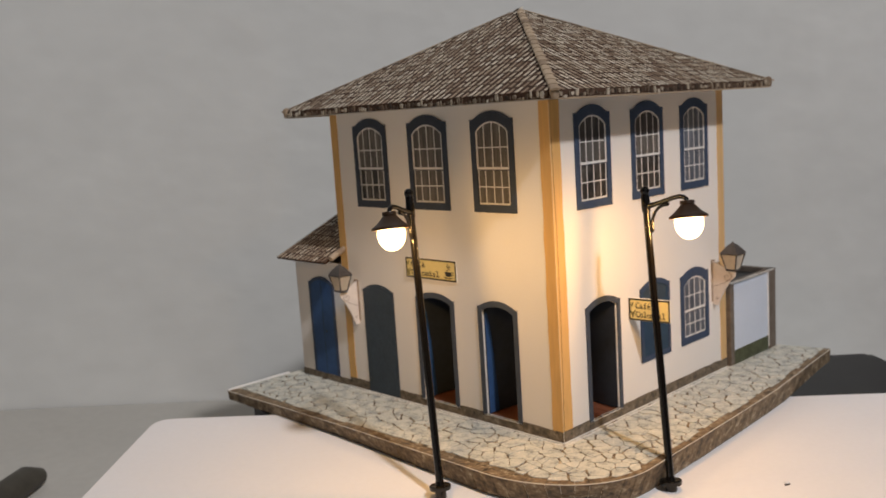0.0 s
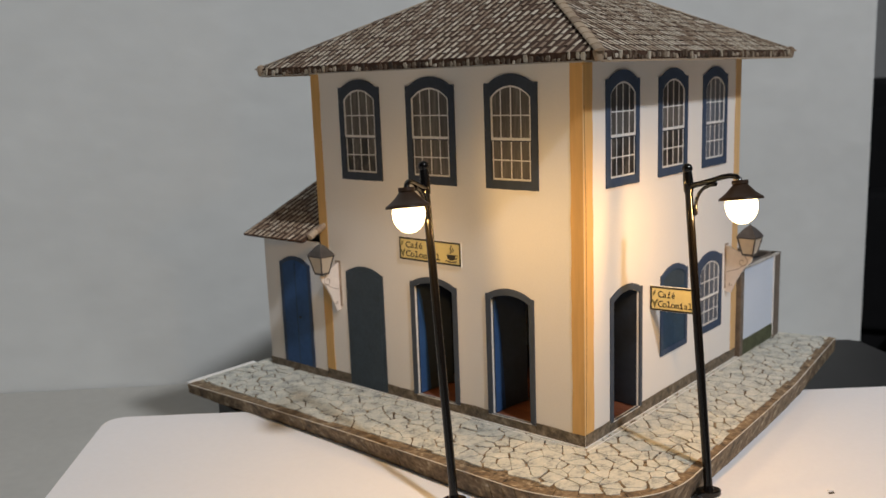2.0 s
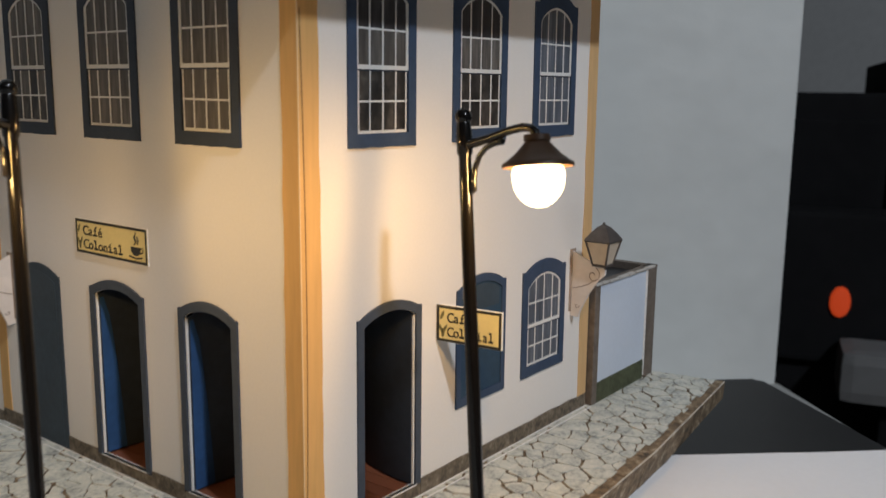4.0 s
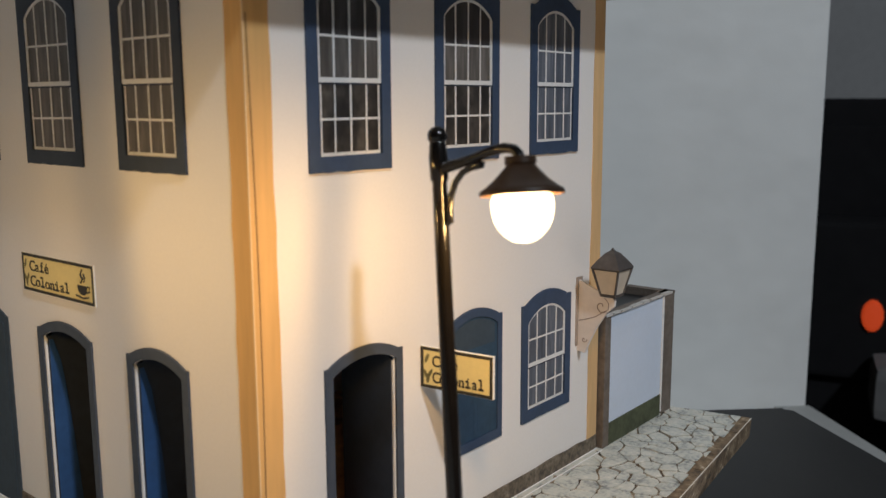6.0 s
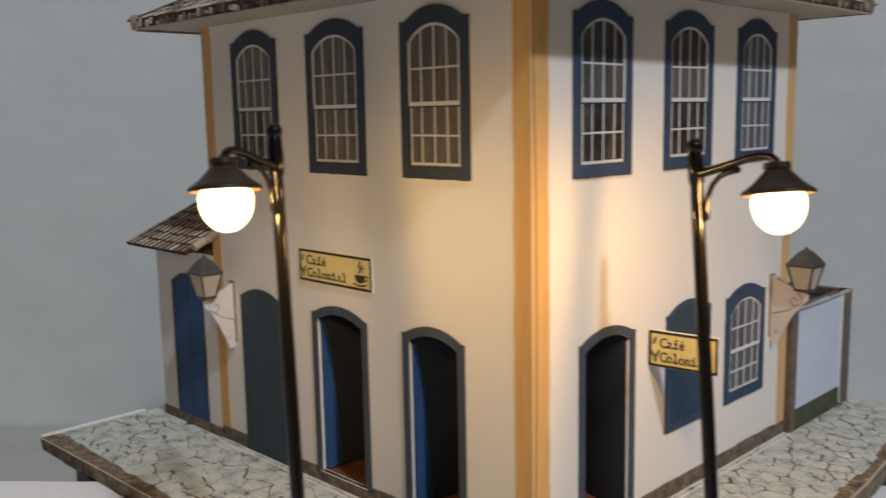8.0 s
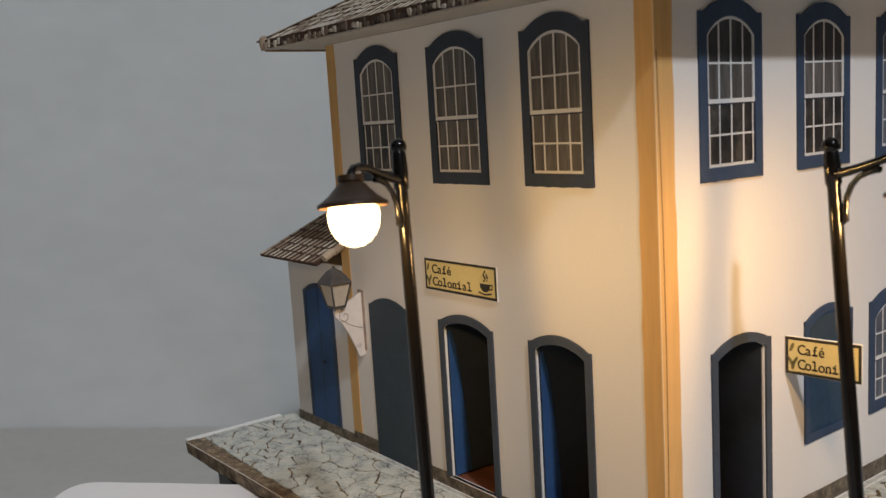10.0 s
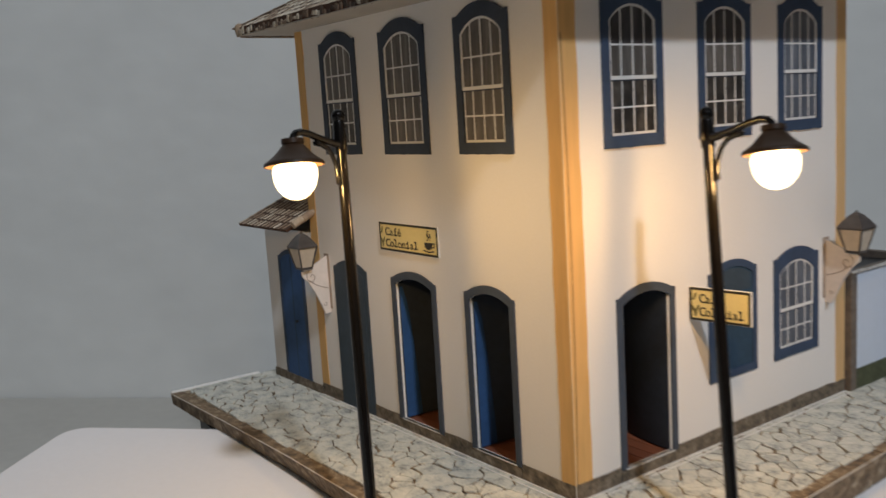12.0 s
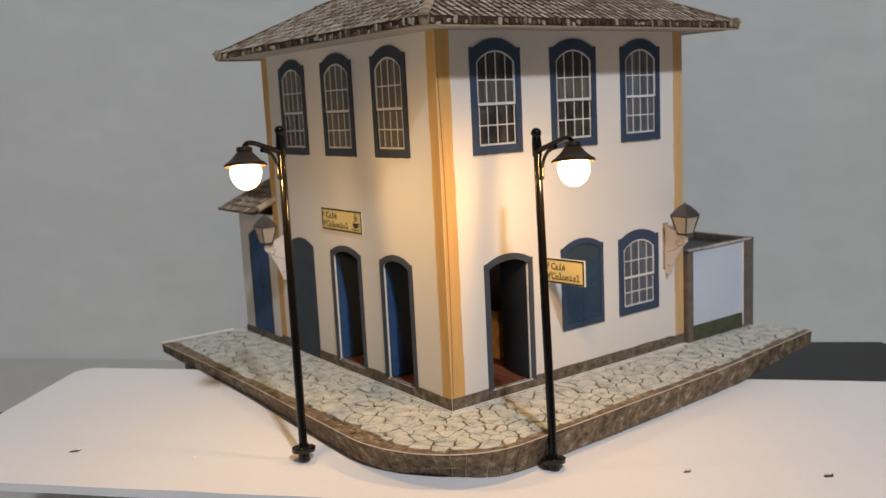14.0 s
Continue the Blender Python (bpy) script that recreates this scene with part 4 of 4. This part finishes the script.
        h = (APEX - a).normalized()
        sidev = h.cross(Vector((0, 0, 1))).normalized()
        upv = sidev.cross(h)
        for s in pts[:-1]:
            bm = bmesh.new()
            rows = []
            for q, r in ((s.y - 0.02, 0.18), (s.y + 0.57, 0.155)) if i == 0 else ((s.y - 0.02, 0.13), (s.y + 0.57, 0.12)):
                p = a + h * q
                rows.append([bm.verts.new((p + sidev * r * math.cos(k) + upv * (r * 0.42 * math.sin(k) + 0.035 + (0.015 if r > 0.17 else 0 if i == 0 else -0.02))) * C) for k in [math.pi * j / 8 for j in range(9)]])
            for j in range(8):
                bm.faces.new((rows[0][j], rows[0][j + 1], rows[1][j + 1], rows[1][j]))
            bm.faces.new(rows[0])
            part("hip_tile", bm, HIP, roof, smooth=True)


# ---- the lean-to wing beside the street wall ----
def build_wing():
    y0, y1, deep, eave, ridge = HY + 0.01, 16.22, 8.0, 5.75, 7.95
    side_loop = [(0.09, 0), (deep, 0), (deep, eave), (deep / 2, ridge), (0.09, eave + 0.05)]
    part("wing_wall", sheet(ON_LEFT, rect(y0, 0, y1, eave), [], 0.0, 0.09), PAPER, house, "white wall of the low side wing")
    part("wing_wall", sheet(lambda u, v, w: Vector((u, w, v)) * C, side_loop, [], y1 - 0.09, y1), PAPER, house)
    part("wing_wall", box(deep - 0.09, y0, 0, deep, y1 - 0.09, eave), PAPER, house)
    part("plinth", sheet(ON_LEFT, rect(y0, -0.02, y1, 0.30), [], -0.05, -0.002), PLINTH, house, "brown printed stone plinth")
    fr = part("wing_door", ring(ON_LEFT, 13.30, 15.24, 0.1, 4.74, 5.02, 0.16, 0.2, 4.6, 4.86, 0.04), BLUE, house, "blue arched door of the side wing")
    part("door_leaf", sheet(ON_LEFT, arch(13.46, 15.08, 0.2, 4.6, 4.86), [], -0.025, -0.001), BLUE_LEAF, fr, "closed blue door leaf")
    part("hinge_strip", sheet(ON_LEFT, rect(14.25, 0.22, 14.29, 4.8), [], -0.03, -0.02), BLUE_DEEP, fr)
    part("knob", lathe([(0.05, -0.03), (0.06, 0.0), (0.03, 0.05)], 10, at=(-0.06, 14.05)), SLATE, fr, smooth=True).location.z = 2.4 * C
    a, b = Vector((-0.95, y0, 5.97)), Vector((deep / 2, y0, ridge + 0.1))
    up = (b - a).normalized()
    high = (b - a).length
    bm = sheet(lambda u, v, w: (a + Vector((0, 1, 0)) * u + up * v + Vector((-up.z, 0, up.x)) * w) * C, rect(0, 0, y1 + 0.14 - y0, high), [], -0.10, 0.0)
    roof = part("wing_roof", bm, ROOF_BASE, house, "small tiled lean-to roof")
    bm = sheet(lambda u, v, w: (Vector((deep + 0.95 - up.x * v, y0 + u, 5.97 + up.z * v)) + Vector((up.z, 0, up.x)) * w) * C, rect(0, 0, y1 + 0.14 - y0, high - 0.02), [], -0.10, 0.0)
    part("back_slope", bm, ROOF_BASE, roof)
    # along_v runs towards the house so that the tiles face outwards
    start = a + Vector((0, y1 + 0.14 - y0, 0))
    wide = y1 + 0.14 - y0
    tiled_face(roof, start, Vector((0, -1, 0)), up, Vector((0, -1, 0)).cross(up), wide, high - 0.2, lambda v: 0, lambda v: wide, lambda u, r: r < 9)
    # rolled pale tile ends along the edge near the house
    for k in range(6):
        p = a + up * (0.15 + k * 0.42)
        part("verge_tile", tube([p + Vector((0, -0.30, 0.10)), p + up * 0.3 + Vector((0, -0.27, 0.13)), p + up * 0.46 + Vector((0, -0.28, 0.10))], [0.13, 0.14, 0.11], 10), TILE, roof, smooth=True)


# ---- yard wall on the side street ----
def build_yard():
    yard = thing("yard_wall", "low yard wall with a pale panel between dark posts", "wall")
    y0 = -0.2
    part("post", box(12.03, y0, 0, 12.36, y0 + 0.35, 3.86, 0.02), POST, yard, "grey-brown printed post")
    part("post", box(15.76, y0, 0, 16.42, y0 + 0.35, 3.86, 0.02), POST, yard, "grey-brown printed post")
    part("edge_strip", box(15.66, y0 - 0.01, 0.1, 15.715, y0 + 0.3, 3.8), PAPER_EDGE, yard, "pale paper edge")
    part("panel", box(12.37, y0 + 0.03, 0.66, 15.65, y0 + 0.13, 3.78), PANEL, yard, "pale blue-white panel")
    part("base_band", box(12.37, y0 + 0.01, 0, 15.65, y0 + 0.14, 0.655), MOSS, yard, "dark green mossy band")
    part("coping", box(12.0, y0 - 0.03, 3.79, 16.4, y0 + 0.30, 3.86, 0.02), POST, yard, "thin brown coping")
    rng = random.Random(21)
    x = 12.02
    while x < 16.2:
        w = rng.uniform(0.25, 0.9)
        part("torn_edge", box(x, y0 - 0.045, 3.80 + rng.uniform(0, 0.02), min(x + w, 16.38), y0 + rng.uniform(0.02, 0.10), 3.872), TORN, yard, "pale torn paper edge")
        x += w + rng.uniform(0.03, 0.12)
    part("side_wall", box(16.06, y0 + 0.36, 0, 16.36, 3.0, 3.86), POST, yard)
    part("back_wall", box(12.03, 2.7, 0, 16.05, 3.0, 3.86), POST, yard)
    # the yard is open on top; this dark sheet imitates its shaded inside
    part("cover", box(12.03, y0 + 0.37, 3.55, 16.05, 2.69, 3.62), SLAB, yard, "dark sheet standing in for the open yard's shaded inside")


# ---- wall lanterns ----
def build_lantern(m, group):
    """Local axes: x out from the wall, z up, the wall at x = 0."""
    lan = thing("wall_lantern", "grey paper lantern on a white scrolled wall bracket", "lantern", group, m)
    bm = sheet(lambda u, v, w: Vector((u, w, v)) * C, [(0.0, 3.12), (0.24, 3.08), (0.36, 3.38), (0.58, 3.82), (0.86, 4.25), (1.08, 4.45), (1.10, 4.62), (0.98, 4.72), (0.55, 4.82), (0.02, 5.05)], [], -0.045, 0.045)
    br = part("bracket", bm, BRACKET, lan, "white card bracket with a printed scroll")
    for w in (-0.048, 0.048):
        spiral = [(0.72 + (0.03 + 0.022 * k) * math.cos(k * 0.75), w, 4.42 + (0.03 + 0.022 * k) * math.sin(k * 0.75)) for k in range(11)]
        part("scroll", tube(spiral, 0.014, 5), BRACKET_LINE, br, "thin grey scroll line")
        part("scroll", tube([(0.06, w, 3.95), (0.3, w, 4.02), (0.55, w, 4.12), (0.85, w, 4.32)], 0.013, 5), BRACKET_LINE, br, "thin grey scroll line")
        spiral = [(0.22 + 0.012 * k * math.cos(k * 0.8), w, 3.45 + 0.012 * k * math.sin(k * 0.8)) for k in range(9)]
        part("scroll", tube(spiral, 0.012, 5), BRACKET_LINE, br, "thin grey scroll line")
    cx = 0.98
    cage = part("cage", sheet(FLAT, [(cx - 0.22, -0.22), (cx + 0.22, -0.22), (cx + 0.22, 0.22), (cx - 0.22, 0.22)], [], 4.72, 4.80), LANTERN, lan, "dull grey lantern cage")
    for sx in (-1, 1):
        for sy in (-1, 1):
            part("corner_bar", tube([(cx + sx * 0.21, sy * 0.21, 4.78), (cx + sx * 0.37, sy * 0.37, 5.46)], 0.035, 6), LANTERN, cage)
    for k in range(4):
        bm = bmesh.new()
        a0, a1 = math.pi / 4 + k * math.pi / 2, math.pi / 4 + (k + 1) * math.pi / 2
        loop = [(0.31, a0, 4.80), (0.31, a1, 4.80), (0.50, a1, 5.45), (0.50, a0, 5.45)]
        o = [bm.verts.new(Vector((cx + r * math.cos(a), r * math.sin(a), z)) * C) for r, a, z in loop]
        i = [bm.verts.new(Vector((cx + (r - 0.03) * math.cos(a), (r - 0.03) * math.sin(a), z)) * C) for r, a, z in loop]
        bm.faces.new(o)
        bm.faces.new(list(reversed(i)))
        for q in range(4):
            bm.faces.new((o[q], o[(q + 1) % 4], i[(q + 1) % 4], i[q]))
        part("pane", bm, LANTERN_PANE, cage, "milky pane")
    bm = bmesh.new()
    prof = [(0.55, 5.44), (0.57, 5.48), (0.55, 5.52), (0.40, 5.68), (0.21, 5.85), (0.05, 5.93)]
    rings = [[bm.verts.new(Vector((cx + r * math.cos(math.pi / 4 + q * math.pi / 2), r * math.sin(math.pi / 4 + q * math.pi / 2), z)) * C) for q in range(4)] for r, z in prof]
    for a, b in zip(rings, rings[1:]):
        for q in range(4):
            bm.faces.new((a[q], a[(q + 1) % 4], b[(q + 1) % 4], b[q]))
    bm.faces.new(rings[0])
    bm.faces.new(rings[-1])
    part("cap", bm, LANTERN, lan, "four-sided grey cap")
    part("finial", lathe([(0.03, 5.92), (0.05, 5.95), (0.02, 5.99)], 8, at=(cx, 0)), LANTERN, lan, smooth=True)
    part("back_plate", box(0.0, -0.15, 3.25, 0.03, 0.15, 5.12, 0.008), BACK_PLATE, lan, "brownish card strip behind the bracket")
    return lan


# ---- signs ----
def build_sign(name, label, m, wide, high, small, cup, back, stretch, pitch):
    """Local axes: x along the writing, y up, z towards the reader."""
    sg = thing(name, label, "sign", m=m)
    part("board", box(0, 0, -back, wide, high, 0), PAPER_EDGE, sg, "white card backing")
    part("face", box(0.01, 0.01, 0, wide - 0.01, high - 0.01, 0.008), SIGN, sg, "yellow printed face")
    t = 0.065
    part("border", sheet(FLAT, rect(0.01, 0.01, wide - 0.01, high - 0.01), [rect(0.01 + t, 0.01 + t, wide - 0.01 - t, high - 0.01 - t)], 0.009, 0.014), INK, sg, "black border line")
    x0 = 0.36 * small if cup else 0.31
    lettering("Café", 0.345 * small, pitch, stretch, (x0, high * 0.55, 0.012), INK, sg)
    lettering("Colonial", 0.345 * small, pitch, stretch, (x0, high * 0.16, 0.012), INK, sg)
    # two small coffee-leaf marks beside the words
    for cx, cy, lean in ((0.16 * small, high * 0.72, 0.4), (0.235 * small, high * 0.36, 0.55), (0.13 * small, high * 0.34, -0.5), (0.185 * small, high * 0.24, 0.1)):
        bm = bmesh.new()
        vs = [bm.verts.new(Vector((cx + 0.045 * small * math.cos(k) + lean * 0.1 * math.sin(k), cy + 0.11 * small * math.sin(k), 0.012)) * C) for k in [i * math.pi / 5 for i in range(10)]]
        bm.faces.new(vs)
        part("leaf_mark", bm, OLIVE, sg, "olive leaf mark")
    if cup:
        cx = wide - 0.46
        bm = sheet(FLAT, [(cx - 0.20, 0.40), (cx - 0.17, 0.27), (cx - 0.07, 0.20), (cx + 0.08, 0.20), (cx + 0.17, 0.27), (cx + 0.20, 0.40)], [], 0.009, 0.014)
        part("cup_mark", bm, INK, sg, "black coffee cup mark")
        part("cup_mark", tube([(cx + 0.17, 0.39, 0.012), (cx + 0.29, 0.39, 0.012), (cx + 0.28, 0.29, 0.012), (cx + 0.15, 0.26, 0.012)], 0.020, 5), INK, sg)
        part("cup_mark", tube([(cx - 0.25, 0.17, 0.012), (cx, 0.13, 0.012), (cx + 0.25, 0.17, 0.012)], 0.020, 5), INK, sg)
        part("steam_mark", tube([(cx - 0.04, 0.46, 0.012), (cx + 0.04, 0.54, 0.012), (cx - 0.04, 0.63, 0.012), (cx + 0.03, 0.74, 0.012)], 0.026, 5), INK, sg)
        part("steam_mark", tube([(cx + 0.08, 0.48, 0.012), (cx + 0.12, 0.56, 0.012), (cx + 0.07, 0.66, 0.012)], 0.018, 5), INK, sg)
    return sg


# ---- street lamps ----
def build_lamp(label, m, h, colour, power, tip):
    """Local axes: z up the post, x along the arm. h: how much taller than ten centimetres it stands; tip: how much longer its top is."""
    lp = thing("street_lamp", label, "street lamp", "street lamps", m)
    part("base", lathe([(0.17, -0.12), (0.19, -0.1), (0.19, 0.16), (0.36, 0.18), (0.38, 0.22), (0.38, 0.32), (0.35, 0.35), (0.17, 0.36), (0.14, 0.48)], 28), BLACK_PAINT, lp, "round black base", smooth=True)
    part("post", lathe([(0.135, 0.36), (0.135, 5.0), (0.125, (h + 8.90)), (0.12, (h + 9.45)), (0.15, (h + 9.50)), (0.155, (h + 9.85)), (0.14, (h + tip + 10.05)), (0.12, (h + tip + 10.12))], 24), BLACK_PAINT, lp, "glossy black post", smooth=True)
    ball = bmesh.new()
    bmesh.ops.create_uvsphere(ball, u_segments=20, v_segments=12, radius=0.165 * C)
    bmesh.ops.translate(ball, verts=ball.verts, vec=(0, 0, (h + tip + 10.20) * C))
    part("finial", ball, BLACK_PAINT, lp, "small black ball finial", smooth=True)
    arm = [(0.05, 0, (h + 9.66)), (0.4, 0, (h + 9.70)), (0.8, 0, (h + 9.77)), (1.15, 0, (h + 9.84)), (1.42, 0, (h + 9.86)), (1.6, 0, (h + 9.82)), (1.69, 0, (h + 9.74)), (1.715, 0, (h + 9.62))]
    part("arm", tube(arm, [0.1, 0.085, 0.08, 0.08, 0.08, 0.08, 0.08, 0.08], 12), BLACK_PAINT, lp, smooth=True)
    brace = [(0.12, 0, (h + 8.75)), (0.19, 0, (h + 8.80)), (0.2, 0, (h + 9.00)), (0.24, 0, (h + 9.20)), (0.36, 0, (h + 9.42)), (0.52, 0, (h + 9.56)), (0.72, 0, (h + 9.63)), (0.92, 0, (h + 9.66)), (0.94, 0, (h + 9.70))]
    part("brace", tube(brace, [0.05, 0.065, 0.06, 0.055, 0.055, 0.055, 0.06, 0.075, 0.06], 10), BLACK_PAINT, lp, "curved black brace", smooth=True)
    at = (1.715, 0)
    part("shade", lathe([(0.20, (h + 9.70)), (0.235, (h + 9.70)), (0.245, (h + 9.60)), (0.22, (h + 9.57)), (0.30, (h + 9.48)), (0.42, (h + 9.35)), (0.56, (h + 9.24)), (0.63, (h + 9.20)), (0.645, (h + 9.17)), (0.645, (h + 9.12)), (0.60, (h + 9.12)), (0.52, (h + 9.20)), (0.35, (h + 9.33)), (0.1, (h + 9.40))], 36, at=at), SHADE_PAINT, lp, "flared dark bronze shade", smooth=True)
    prof = [(0.36, (h + 9.16)), (0.45, (h + 9.12)), (0.478, (h + 9.00)), (0.47, (h + 8.86)), (0.435, (h + 8.72)), (0.37, (h + 8.60)), (0.27, (h + 8.49)), (0.15, (h + 8.42)), (0.05, (h + 8.40))]
    part("globe", lathe(prof, 32, at=at), GLOW, lp, "lit warm white globe", smooth=True)
    small = bpy.data.lights.new("lamp_bulb", "POINT")
    small.energy, small.color, small.shadow_soft_size = power, colour, 0.38 * C
    new("lamp_bulb", small).location = m @ (Vector((1.715, 0, h + 8.95)) * C)
    return lp


def lamp_pose(foot, top, arm_towards):
    z = (Vector(top) - Vector(foot)).normalized()
    x = Vector(arm_towards) - Vector(foot)
    x = (x - z * x.dot(z)).normalized()
    m = Matrix((x, z.cross(x), z)).transposed().to_4x4()
    return Matrix.Translation(Vector(foot) * C) @ m


build_yard()
build_lantern(pose(0, 11.55 * C, 0, 0, 0, 180) @ Matrix.Diagonal((0.9, 1, 1, 1)), "wall lanterns")
build_lantern(pose(10.88 * C, 0, 0, 0, 0, -90), "wall lanterns")
build_sign("wall_sign", "yellow café sign with a black border on the street wall", Matrix.Translation(Vector((-0.04, 8.04, 5.56)) * C) @ Matrix(((0, 0, -1, 0), (-1, 0, 0, 0), (0, 1, 0, 0), (0, 0, 0, 1))), 3.0, 0.87, 0.98, True, 0.03, 1.15, 0.208)
sign_dir = Vector((0.13, -0.99, 0)).normalized()
sign_n = sign_dir.cross(Vector((0, 0, 1)))
build_sign("projecting_sign", "yellow café sign standing out from the side wall", Matrix.Translation(Vector((4.37, -0.02, 3.75)) * C) @ Matrix((sign_dir, Vector((0, 0, 1)), sign_n)).transposed().to_4x4(), 1.74, 0.90, 0.98, False, 0.07, 0.86, 0.154)
build_lamp("glossy black model street lamp before the street wall", lamp_pose((-4.775, 1.655, -0.76), (-4.08, 3.02, 9.62), (-5.79, 2.15, 8.69)), 0.17, GLOBE_COLOURS[0], LAMPS[0], 0.12)
build_lamp("glossy black model street lamp at the pavement's corner", lamp_pose((0.859, -3.956, -1.05), (1.81, -2.60, 9.30), (1.57, -4.46, 8.44)), 0.15, GLOBE_COLOURS[1], LAMPS[1], 0.0)
build_wing()
build_roof()
lay_paving()
